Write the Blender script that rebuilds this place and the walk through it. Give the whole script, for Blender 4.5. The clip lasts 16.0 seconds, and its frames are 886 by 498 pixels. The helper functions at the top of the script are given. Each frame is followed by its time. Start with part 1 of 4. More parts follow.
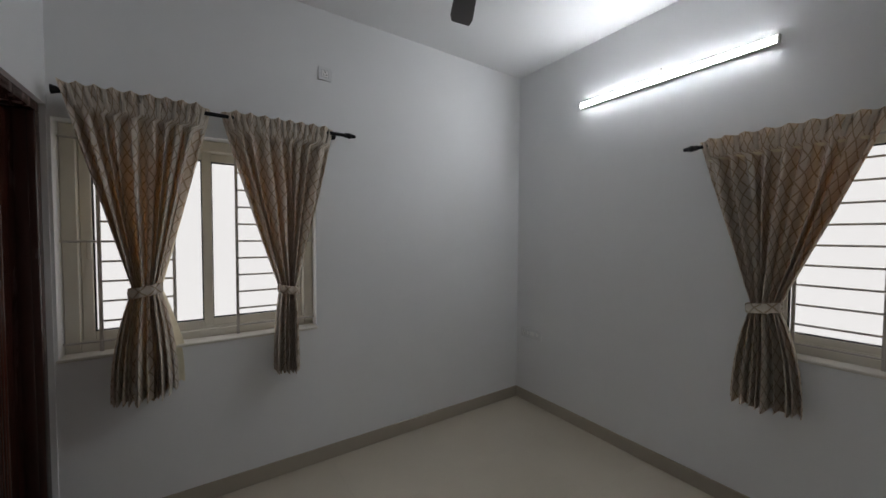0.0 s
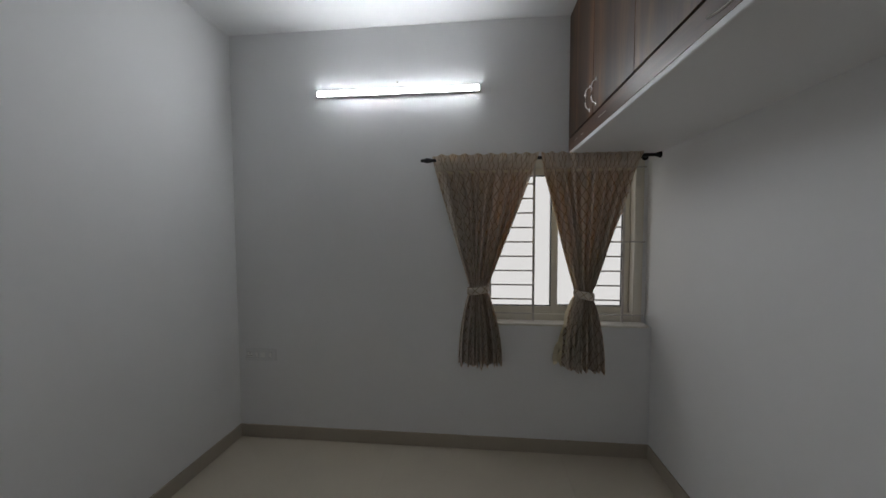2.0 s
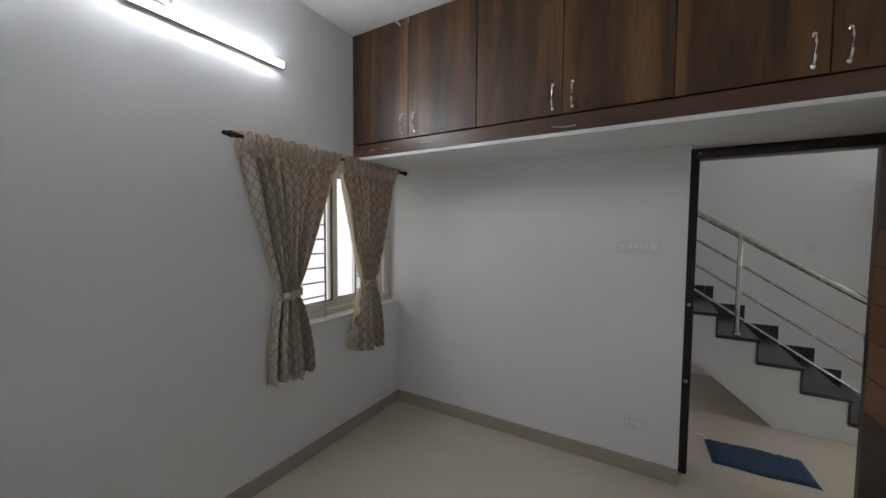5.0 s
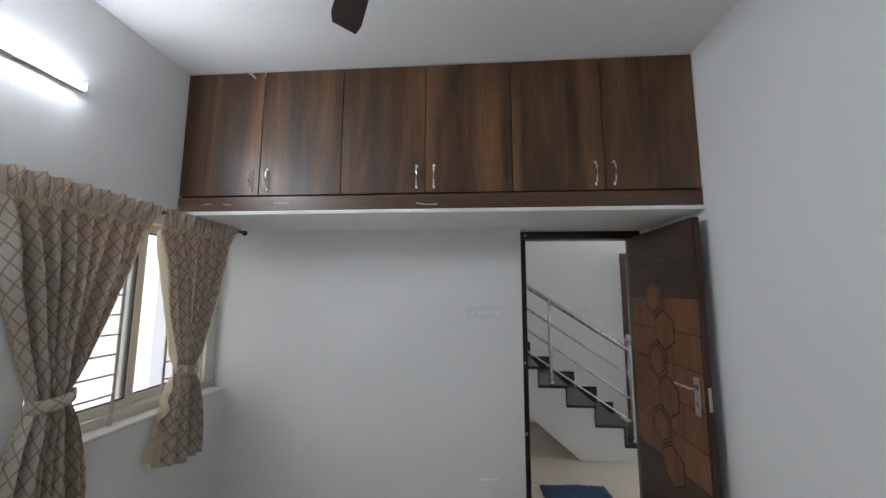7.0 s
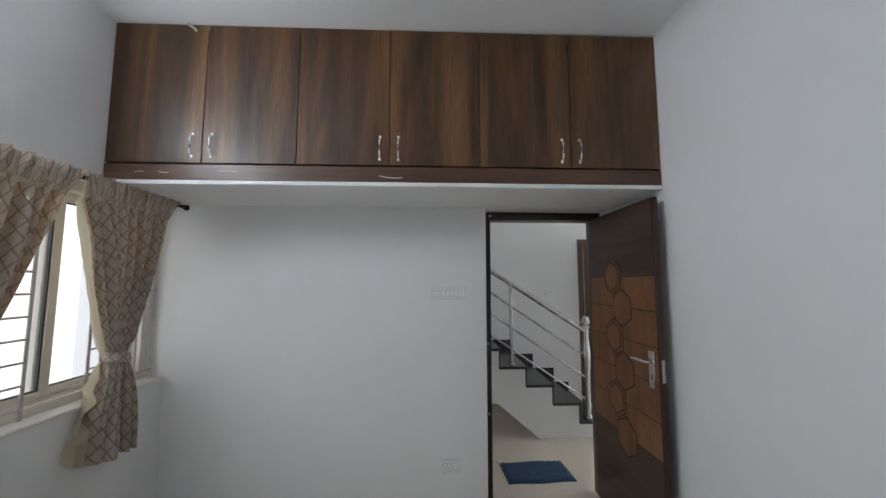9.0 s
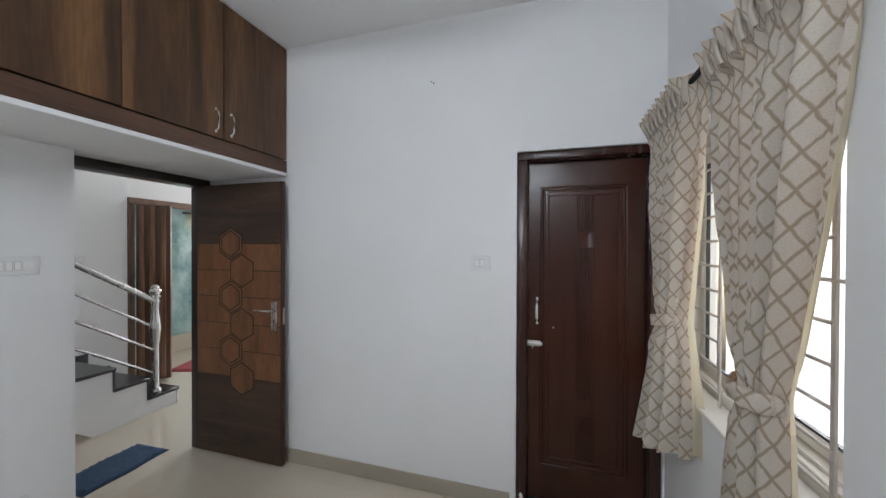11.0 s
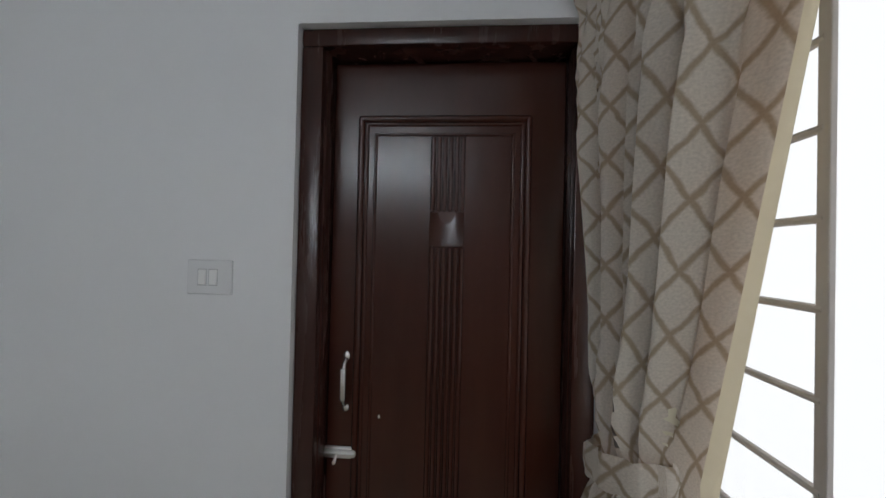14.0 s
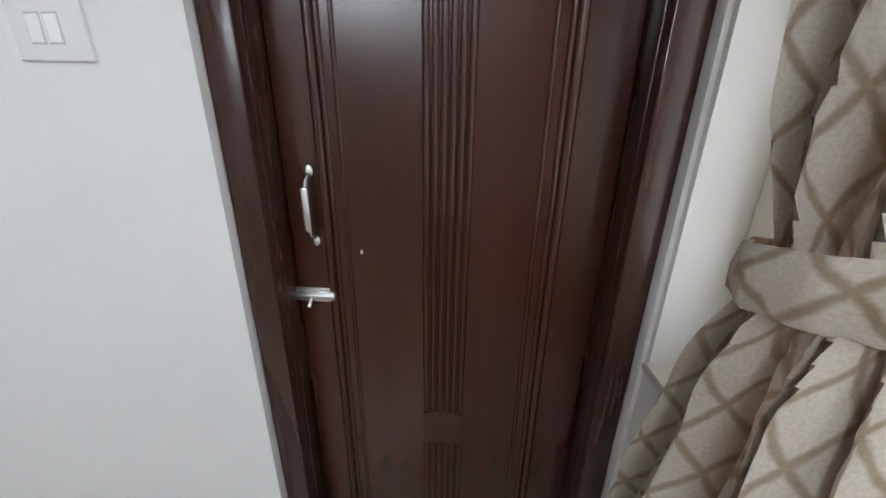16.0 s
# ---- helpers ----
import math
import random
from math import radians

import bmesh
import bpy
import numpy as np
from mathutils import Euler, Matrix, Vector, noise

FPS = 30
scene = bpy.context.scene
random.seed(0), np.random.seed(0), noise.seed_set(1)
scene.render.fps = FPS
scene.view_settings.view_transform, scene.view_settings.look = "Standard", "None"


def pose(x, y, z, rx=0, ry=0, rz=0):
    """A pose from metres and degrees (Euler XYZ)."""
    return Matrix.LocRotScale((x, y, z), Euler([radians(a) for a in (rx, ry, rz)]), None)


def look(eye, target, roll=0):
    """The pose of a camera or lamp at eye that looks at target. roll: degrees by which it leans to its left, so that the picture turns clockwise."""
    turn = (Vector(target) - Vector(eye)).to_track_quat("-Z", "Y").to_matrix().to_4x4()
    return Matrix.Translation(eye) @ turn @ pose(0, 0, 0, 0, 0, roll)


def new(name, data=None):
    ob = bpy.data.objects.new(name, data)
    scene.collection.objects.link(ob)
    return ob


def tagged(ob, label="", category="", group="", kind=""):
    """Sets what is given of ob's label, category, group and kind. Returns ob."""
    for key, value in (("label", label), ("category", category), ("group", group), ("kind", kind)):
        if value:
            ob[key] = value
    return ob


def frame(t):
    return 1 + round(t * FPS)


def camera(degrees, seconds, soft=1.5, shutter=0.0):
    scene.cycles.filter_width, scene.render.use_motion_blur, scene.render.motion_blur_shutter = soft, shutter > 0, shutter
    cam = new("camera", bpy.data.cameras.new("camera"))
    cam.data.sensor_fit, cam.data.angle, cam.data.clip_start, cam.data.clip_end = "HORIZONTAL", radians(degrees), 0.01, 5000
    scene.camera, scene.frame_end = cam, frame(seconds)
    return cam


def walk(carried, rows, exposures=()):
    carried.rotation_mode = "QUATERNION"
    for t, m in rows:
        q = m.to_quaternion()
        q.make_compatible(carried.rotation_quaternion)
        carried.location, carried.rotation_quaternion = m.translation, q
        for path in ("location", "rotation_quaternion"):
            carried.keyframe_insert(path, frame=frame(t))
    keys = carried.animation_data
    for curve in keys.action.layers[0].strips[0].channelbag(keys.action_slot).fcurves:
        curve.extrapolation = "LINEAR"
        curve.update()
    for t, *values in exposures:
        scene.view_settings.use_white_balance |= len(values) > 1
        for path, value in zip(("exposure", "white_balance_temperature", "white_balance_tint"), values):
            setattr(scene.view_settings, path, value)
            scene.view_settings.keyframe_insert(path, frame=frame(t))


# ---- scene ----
cam = camera(102.2, 16.0)
PATH = [
    (0, (2.46, -2.519, 1.553), (0.8, -1.406, 1.48), 0.3),
    (0.5, (2.261, -2.525, 1.531), (1.034, -0.947, 1.459), -0.1),
    (1, (2.137, -2.421, 1.546), (1.332, -0.592, 1.472), -0.2),
    (1.5, (1.931, -2.46, 1.593), (1.559, -0.498, 1.492), -0.2),
    (2, (1.847, -2.558, 1.595), (1.649, -0.57, 1.495), -0.2),
    (2.5, (1.819, -2.64, 1.59), (1.652, -0.649, 1.49), -0.3),
    (3, (1.723, -2.639, 1.594), (1.603, -0.645, 1.497), -0.1),
    (3.5, (1.42, -2.57, 1.586), (1.599, -0.581, 1.481), 0.1),
    (4, (1.034, -2.381, 1.589), (1.706, -0.501, 1.483), -0.0),
    (4.5, (0.636, -2.188, 1.545), (1.894, -0.636, 1.454), -0.0),
    (5, (0.413, -1.999, 1.586), (2.139, -0.993, 1.481), 0.4),
    (5.2, (0.372, -1.939, 1.593), (2.2, -1.136, 1.488), 0.3),
    (7.5, (0.423, -1.808, 1.647), (2.403, -1.695, 1.905), 0.2),
    (7.8, (0.433, -1.808, 1.623), (2.414, -1.696, 1.881), 0.4),
    (8, (0.434, -1.802, 1.6), (2.414, -1.691, 1.86), 0.3),
    (8.2, (0.432, -1.807, 1.596), (2.414, -1.694, 1.843), 0.2),
    (10.3, (0.603, -1.375, 1.537), (2.135, -2.66, 1.56), 0.3),
    (10.5, (0.583, -1.234, 1.556), (1.85, -2.781, 1.562), -0.1),
    (11, (0.577, -0.941, 1.594), (1.168, -2.852, 1.579), 0.2),
    (11.5, (0.498, -0.655, 1.62), (0.643, -2.65, 1.595), 0.5),
    (12, (0.445, -0.593, 1.616), (0.48, -2.592, 1.581), 0.5),
    (12.5, (0.413, -0.805, 1.632), (0.441, -2.804, 1.591), 0.6),
    (13, (0.395, -1.283, 1.626), (0.392, -3.282, 1.59), 0.6),
    (13.5, (0.296, -1.791, 1.603), (0.432, -3.786, 1.585), 1.3),
    (14, (0.334, -2.224, 1.57), (0.474, -4.219, 1.591), 1.3),
    (14.5, (0.368, -2.465, 1.523), (0.505, -4.461, 1.544), 1.3),
    (15, (0.368, -2.529, 1.475), (0.502, -4.502, 1.179), 1.4),
    (15.5, (0.354, -2.548, 1.435), (0.515, -4.47, 0.907), 1.4),
    (16, (0.361, -2.525, 1.37), (0.47, -4.402, 0.687), 0.9),
]
EXPOSURES = ((0, 0.65, 6500, 11), (2.0, 0.42, 6500, 10), (4.5, 0.65, 6500, 10), (5.2, 1.05, 6500, 11), (7.3, 1.4, 6250, 10), (8.2, 1.4, 6250, 10), (10.3, 1.55, 6200, 9), (11.5, 1.75, 6250, 11), (13.0, 1.5, 6250, 11), (13.5, 1.2, 6250, 11), (14.0, 0.9, 6250, 9), (14.5, 1.95, 6250, 9), (15.0, 2.05, 6250, 9), (16.0, 2.15, 6250, 9))
walk(cam, [(t, look(eye, target, roll)) for t, eye, target, roll in PATH], EXPOSURES)

# ---- light ----
world = bpy.data.worlds.new("sky")
scene.world = world
world.use_nodes = True
wt = world.node_tree
sky = wt.nodes.new("ShaderNodeTexSky")
sky.sky_type, sky.sun_disc = "NISHITA", False
sky.sun_elevation, sky.sun_rotation = radians(50), radians(200)
wt.nodes["Background"].inputs["Strength"].default_value = 0.12
wt.links.new(sky.outputs[0], wt.nodes["Background"].inputs["Color"])


def area_lamp(name, eye, target, w, h, watts, colour=(1, 1, 1)):
    data = bpy.data.lights.new(name, "AREA")
    data.shape, data.size, data.size_y = "RECTANGLE", w, h
    data.energy, data.color = watts, colour
    ob = new(name, data)
    ob.matrix_world = look(eye, target)
    return ob


TUBE = 56.0
GLOW = 0.54
# Fill lamp added to brighten the hall; its south window is invented.
area_lamp("hall_fill_lamp", (4.4, -7.85, 1.9), (4.4, -3, 1.2), 1.8, 1.6, 22, (1.0, 0.98, 0.95))
area_lamp("far_room_window_daylight", (6.05, -5.5, 1.5), (4, -5.0, 0.6), 0.7, 1.0, 12, (1.0, 0.97, 0.93))


# ---- materials ----
def material(name, colour, rough=0.5, metal=0.0, grain=None, bump=0.0, bump_scale=60.0, coat=0.0, spec=0.5):
    """A principled material; grain: (scale, other colour, stretch xyz, contrast)."""
    m = bpy.data.materials.new(name)
    m.use_nodes = True
    t = m.node_tree
    b = t.nodes["Principled BSDF"]
    b.inputs["Base Color"].default_value = (*colour, 1)
    b.inputs["Roughness"].default_value = rough
    b.inputs["Metallic"].default_value = metal
    b.inputs["Coat Weight"].default_value = coat
    b.inputs["Specular IOR Level"].default_value = spec
    co = t.nodes.new("ShaderNodeTexCoord")
    if grain:
        scale, other, stretch, contrast = grain
        mp = t.nodes.new("ShaderNodeMapping")
        mp.inputs["Scale"].default_value = stretch
        t.links.new(co.outputs["Object"], mp.inputs["Vector"])
        n = t.nodes.new("ShaderNodeTexNoise")
        n.inputs["Scale"].default_value, n.inputs["Detail"].default_value = scale, 6
        n.inputs["Roughness"].default_value = 0.62
        t.links.new(mp.outputs[0], n.inputs["Vector"])
        r = t.nodes.new("ShaderNodeValToRGB")
        r.color_ramp.elements[0].position, r.color_ramp.elements[1].position = 0.5 - contrast, 0.5 + contrast
        r.color_ramp.elements[0].color, r.color_ramp.elements[1].color = (*other, 1), (*colour, 1)
        t.links.new(n.outputs["Fac"], r.inputs["Fac"])
        t.links.new(r.outputs[0], b.inputs["Base Color"])
        rr = t.nodes.new("ShaderNodeMapRange")
        rr.inputs["To Min"].default_value, rr.inputs["To Max"].default_value = rough * 0.85, min(1, rough * 1.2)
        t.links.new(n.outputs["Fac"], rr.inputs["Value"])
        t.links.new(rr.outputs[0], b.inputs["Roughness"])
    if bump:
        n2 = t.nodes.new("ShaderNodeTexNoise")
        n2.inputs["Scale"].default_value, n2.inputs["Detail"].default_value = bump_scale, 4
        t.links.new(co.outputs["Object"], n2.inputs["Vector"])
        bp = t.nodes.new("ShaderNodeBump")
        bp.inputs["Strength"].default_value, bp.inputs["Distance"].default_value = bump, 0.002
        t.links.new(n2.outputs["Fac"], bp.inputs["Height"])
        t.links.new(bp.outputs[0], b.inputs["Normal"])
    return m


def wood(name, dark, mid, light, stretch, rough=0.4, scale=2.2, coat=0.0):
    """Veneer with long streaks, fine pores and broad patches."""
    m = bpy.data.materials.new(name)
    m.use_nodes = True
    t = m.node_tree
    b = t.nodes["Principled BSDF"]
    b.inputs["Roughness"].default_value = rough
    b.inputs["Coat Weight"].default_value = coat
    co = t.nodes.new("ShaderNodeTexCoord")
    info = t.nodes.new("ShaderNodeObjectInfo")
    off = t.nodes.new("ShaderNodeVectorMath")
    off.operation = "MULTIPLY_ADD"
    off.inputs[1].default_value = (7, 7, 7)
    t.links.new(info.outputs["Random"], off.inputs[0])
    t.links.new(co.outputs["Object"], off.inputs[2])
    mp = t.nodes.new("ShaderNodeMapping")
    mp.inputs["Scale"].default_value = stretch
    t.links.new(off.outputs[0], mp.inputs["Vector"])
    n = t.nodes.new("ShaderNodeTexNoise")
    n.inputs["Scale"].default_value, n.inputs["Detail"].default_value, n.inputs["Distortion"].default_value = scale, 8, 0.5
    n.inputs["Roughness"].default_value = 0.6
    t.links.new(mp.outputs[0], n.inputs["Vector"])
    r = t.nodes.new("ShaderNodeValToRGB")
    r.color_ramp.elements[0].position, r.color_ramp.elements[0].color = 0.3, (*dark, 1)
    r.color_ramp.elements[1].position, r.color_ramp.elements[1].color = 0.68, (*light, 1)
    e = r.color_ramp.elements.new(0.48)
    e.color = (*mid, 1)
    t.links.new(n.outputs["Fac"], r.inputs["Fac"])
    f = t.nodes.new("ShaderNodeTexNoise")
    f.inputs["Scale"].default_value, f.inputs["Detail"].default_value = scale * 14, 3
    t.links.new(mp.outputs[0], f.inputs["Vector"])
    mx = t.nodes.new("ShaderNodeMix")
    mx.data_type, mx.blend_type = "RGBA", "MULTIPLY"
    fr = t.nodes.new("ShaderNodeMapRange")
    fr.inputs["From Min"].default_value, fr.inputs["From Max"].default_value = 0.35, 0.6
    fr.inputs["To Min"].default_value, fr.inputs["To Max"].default_value = 0.82, 1.06
    t.links.new(f.outputs["Fac"], fr.inputs["Value"])
    mx.inputs["Factor"].default_value = 1.0
    t.links.new(r.outputs[0], mx.inputs["A"])
    t.links.new(fr.outputs[0], mx.inputs["B"])
    t.links.new(mx.outputs["Result"], b.inputs["Base Color"])
    bp = t.nodes.new("ShaderNodeBump")
    bp.inputs["Strength"].default_value, bp.inputs["Distance"].default_value = 0.15, 0.001
    t.links.new(f.outputs["Fac"], bp.inputs["Height"])
    t.links.new(bp.outputs[0], b.inputs["Normal"])
    return m


def emitter(name, colour, strength):
    m = bpy.data.materials.new(name)
    m.use_nodes = True
    b = m.node_tree.nodes["Principled BSDF"]
    b.inputs["Base Color"].default_value = (*colour, 1)
    b.inputs["Emission Color"].default_value = (*colour, 1)
    b.inputs["Emission Strength"].default_value = strength
    return m


def curtain_cloth(name, ground, line, glow):
    """Jacquard with a lattice of diamonds laid out in metres of cloth, letting some light through."""
    m = bpy.data.materials.new(name)
    m.use_nodes = True
    t = m.node_tree
    b = t.nodes["Principled BSDF"]
    b.inputs["Roughness"].default_value = 0.75
    b.inputs["Sheen Weight"].default_value = 0.15
    uv = t.nodes.new("ShaderNodeUVMap")
    nz = t.nodes.new("ShaderNodeTexNoise")
    nz.inputs["Scale"].default_value, nz.inputs["Detail"].default_value = 26, 3
    t.links.new(uv.outputs[0], nz.inputs["Vector"])
    wob = t.nodes.new("ShaderNodeVectorMath")
    wob.operation = "MULTIPLY_ADD"
    wob.inputs[1].default_value = (0.010, 0.010, 0)
    t.links.new(nz.outputs["Color"], wob.inputs[0])
    t.links.new(uv.outputs[0], wob.inputs[2])
    sep = t.nodes.new("ShaderNodeSeparateXYZ")
    t.links.new(wob.outputs[0], sep.inputs[0])

    def op(kind, a, c=None):
        n = t.nodes.new("ShaderNodeMath")
        n.operation = kind
        for i, v in enumerate((a, c)):
            if v is None:
                continue
            if isinstance(v, (int, float)):
                n.inputs[i].default_value = v
            else:
                t.links.new(v, n.inputs[i])
        return n.outputs[0]

    u, v = op("DIVIDE", sep.outputs[0], 0.054), op("DIVIDE", sep.outputs[1], 0.082)
    p = op("ABSOLUTE", op("SUBTRACT", op("FRACT", op("ADD", u, v)), 0.5))
    q = op("ABSOLUTE", op("SUBTRACT", op("FRACT", op("SUBTRACT", u, v)), 0.5))
    near = op("MINIMUM", p, q)
    ramp = t.nodes.new("ShaderNodeValToRGB")
    ramp.color_ramp.elements[0].position, ramp.color_ramp.elements[0].color = 0.035, (*line, 1)
    ramp.color_ramp.elements[1].position, ramp.color_ramp.elements[1].color = 0.11, (*ground, 1)
    t.links.new(near, ramp.inputs["Fac"])
    fine = t.nodes.new("ShaderNodeTexNoise")
    fine.inputs["Scale"].default_value = 320
    t.links.new(uv.outputs[0], fine.inputs["Vector"])
    mx = t.nodes.new("ShaderNodeMix")
    mx.data_type, mx.blend_type = "RGBA", "MULTIPLY"
    mx.inputs["Factor"].default_value = 0.45
    t.links.new(ramp.outputs[0], mx.inputs["A"])
    t.links.new(fine.outputs["Fac"], mx.inputs["B"])
    hs = t.nodes.new("ShaderNodeHueSaturation")
    hs.inputs["Value"].default_value = 1.25
    t.links.new(mx.outputs["Result"], hs.inputs["Color"])
    t.links.new(hs.outputs[0], b.inputs["Base Color"])
    bp = t.nodes.new("ShaderNodeBump")
    bp.inputs["Strength"].default_value, bp.inputs["Distance"].default_value = 0.3, 0.001
    t.links.new(fine.outputs["Fac"], bp.inputs["Height"])
    t.links.new(bp.outputs[0], b.inputs["Normal"])
    tr = t.nodes.new("ShaderNodeBsdfTranslucent")
    tr.inputs["Color"].default_value = (*glow, 1)
    mix = t.nodes.new("ShaderNodeMixShader")
    mix.inputs[0].default_value = 0.2
    t.links.new(b.outputs[0], mix.inputs[1])
    t.links.new(tr.outputs[0], mix.inputs[2])
    t.links.new(mix.outputs[0], t.nodes["Material Output"].inputs["Surface"])
    return m


WHITE = material("wall_paint", (0.83, 0.835, 0.84), 0.6, grain=(1.3, (0.795, 0.80, 0.808), (1, 1, 1), 0.25), bump=0.12, bump_scale=90)
CEIL = material("ceiling_paint", (0.84, 0.845, 0.85), 0.8, bump=0.1, bump_scale=70)
FLOOR = material("floor_tile_beige", (0.60, 0.54, 0.44), 0.12, grain=(3.0, (0.56, 0.50, 0.405), (1, 1, 1), 0.3), coat=0.2)
SKIRT = material("skirting_tile", (0.42, 0.37, 0.30), 0.3, grain=(5, (0.38, 0.335, 0.27), (1, 1, 1), 0.3))
GROUT = material("grout", (0.5, 0.46, 0.38), 0.8)
LOFT = wood("walnut_laminate", (0.022, 0.0105, 0.0055), (0.078, 0.036, 0.0145), (0.185, 0.090, 0.034), (1.5, 2.6, 0.26), 0.42, 2.1)
LOFTH = wood("walnut_laminate_board", (0.05, 0.026, 0.016), (0.09, 0.045, 0.026), (0.13, 0.066, 0.038), (1.5, 0.3, 5), 0.36, 1.9)
LEAFD = wood("dark_walnut", (0.03, 0.018, 0.012), (0.055, 0.031, 0.020), (0.085, 0.047, 0.029), (0.5, 1, 4.5), 0.42, 2.0)
LEAFL = wood("teak_veneer", (0.10, 0.042, 0.018), (0.18, 0.076, 0.031), (0.235, 0.105, 0.046), (4.2, 1, 0.6), 0.42, 2.0)
LEAFE = material("leaf_edge", (0.05, 0.018, 0.012), 0.35, grain=(9, (0.035, 0.013, 0.009), (1, 1, 0.2), 0.3))
GROOVE = material("groove", (0.016, 0.009, 0.006), 0.6)
FRAMED = material("dark_frame_polish", (0.018, 0.011, 0.009), 0.3, grain=(6, (0.012, 0.008, 0.007), (4, 4, 0.3), 0.3))
BATH = material("mahogany_polish", (0.062, 0.0170, 0.0098), 0.25, grain=(3.0, (0.032, 0.0098, 0.0065), (3, 3, 0.35), 0.3), bump=0.5, bump_scale=7)
BATHF = material("mahogany_frame", (0.052, 0.0185, 0.0135), 0.26, grain=(5, (0.030, 0.012, 0.0095), (4, 4, 0.3), 0.3))
CHROME = material("chrome", (0.85, 0.85, 0.84), 0.27, 1.0)
STEEL = material("brushed_steel", (0.62, 0.62, 0.61), 0.26, 1.0, grain=(40, (0.5, 0.5, 0.49), (1, 1, 0.1), 0.3))
ZINC = material("bright_zinc", (0.78, 0.77, 0.75), 0.3, 1.0)
NICKEL = material("satin_nickel", (0.6, 0.57, 0.52), 0.3, 1.0)
BLACK = material("black_iron", (0.012, 0.012, 0.013), 0.45, 0.4)
UPVC = material("cream_window_frame", (0.80, 0.765, 0.68), 0.38, grain=(8, (0.76, 0.72, 0.63), (1, 1, 1), 0.3))
SILL = material("sill_paint", (0.80, 0.77, 0.71), 0.5, grain=(4, (0.74, 0.70, 0.63), (1, 1, 1), 0.3))
GRILL = material("grill_paint", (0.62, 0.58, 0.55), 0.42, grain=(12, (0.54, 0.5, 0.47), (1, 1, 1), 0.3))
GASKET = material("rubber_gasket", (0.03, 0.03, 0.032), 0.6)
PLATE = material("switch_plastic", (0.80, 0.805, 0.81), 0.25)
# Grey standing for the shadow line round rockers and socket faces.
GAPSHADE = material("switch_gap_shade", (0.5, 0.5, 0.51), 0.6)
ROCKER = material("switch_rocker", (0.9, 0.9, 0.89), 0.2)
DARKP = material("dark_hole", (0.02, 0.02, 0.02), 0.7)
GRANITE = material("black_granite", (0.022, 0.023, 0.026), 0.22, grain=(120, (0.045, 0.047, 0.05), (1, 1, 1), 0.12))
TEAL = material("teal_wall_paint", (0.045, 0.185, 0.19), 0.35, grain=(2.3, (0.40, 0.55, 0.54), (1, 1.3, 1.0), 0.16))
YELLOW = material("yellow_curtain", (0.62, 0.36, 0.11), 0.7, grain=(18, (0.72, 0.50, 0.22), (1, 1, 0.5), 0.25))
BLUE = material("blue_mat_pile", (0.028, 0.075, 0.135), 0.9, grain=(22, (0.02, 0.04, 0.09), (1, 1, 1), 0.2), bump=0.8, bump_scale=120)
RED = material("red_mat_pile", (0.33, 0.06, 0.06), 0.9, grain=(22, (0.22, 0.03, 0.04), (1, 1, 1), 0.2), bump=0.8, bump_scale=120)
BROWND = wood("brown_door", (0.09, 0.045, 0.028), (0.15, 0.078, 0.048), (0.2, 0.11, 0.068), (4, 4, 0.4), 0.4)
TEAKF = wood("teak_flute", (0.16, 0.08, 0.045), (0.25, 0.13, 0.072), (0.34, 0.19, 0.11), (4, 4, 0.4), 0.4)
FAN = material("fan_brown", (0.03, 0.02, 0.017), 0.35)
SCRATCH = material("scratched_laminate", (0.55, 0.5, 0.45), 0.7)
CLOTH = curtain_cloth("curtain_jacquard", (0.66, 0.615, 0.535), (0.335, 0.275, 0.195), (0.72, 0.38, 0.16))
LINING = material("curtain_lining", (0.74, 0.68, 0.52), 0.8, grain=(60, (0.68, 0.62, 0.46), (1, 1, 1), 0.3))
lt = LINING.node_tree
ltr = lt.nodes.new("ShaderNodeBsdfTranslucent")
ltr.inputs["Color"].default_value = (0.8, 0.7, 0.5, 1)
lmx = lt.nodes.new("ShaderNodeMixShader")
lmx.inputs[0].default_value = 0.35
lt.links.new(lt.nodes["Principled BSDF"].outputs[0], lmx.inputs[1])
lt.links.new(ltr.outputs[0], lmx.inputs[2])
lt.links.new(lmx.outputs[0], lt.nodes["Material Output"].inputs["Surface"])
TUBEM = emitter("tube_glow", (0.92, 0.96, 1.0), TUBE)
SKYGLOW = emitter("bright_outside", (1.0, 0.965, 0.95), GLOW)
SKYGLOW.node_tree.nodes["Principled BSDF"].inputs["Base Color"].default_value = (0.05, 0.05, 0.05, 1)
GLASS = bpy.data.materials.new("window_glass")
GLASS.use_nodes = True
gb = GLASS.node_tree.nodes["Principled BSDF"]
gb.inputs["Transmission Weight"].default_value, gb.inputs["Roughness"].default_value = 1.0, 0.0
gb.inputs["IOR"].default_value, gb.inputs["Base Color"].default_value = 1.1, (0.95, 0.97, 0.97, 1)


# ---- mesh helpers ----
def box(bm, x0, x1, y0, y1, z0, z1, bevel=0.0, seg=1):
    made = bmesh.ops.create_cube(bm, size=1, matrix=Matrix.LocRotScale(((x0 + x1) / 2, (y0 + y1) / 2, (z0 + z1) / 2), None, (abs(x1 - x0), abs(y1 - y0), abs(z1 - z0))))
    if bevel:
        es = list({e for v in made["verts"] for e in v.link_edges})
        bmesh.ops.bevel(bm, geom=es, offset=bevel, segments=seg, affect="EDGES", profile=0.5)
    return bm


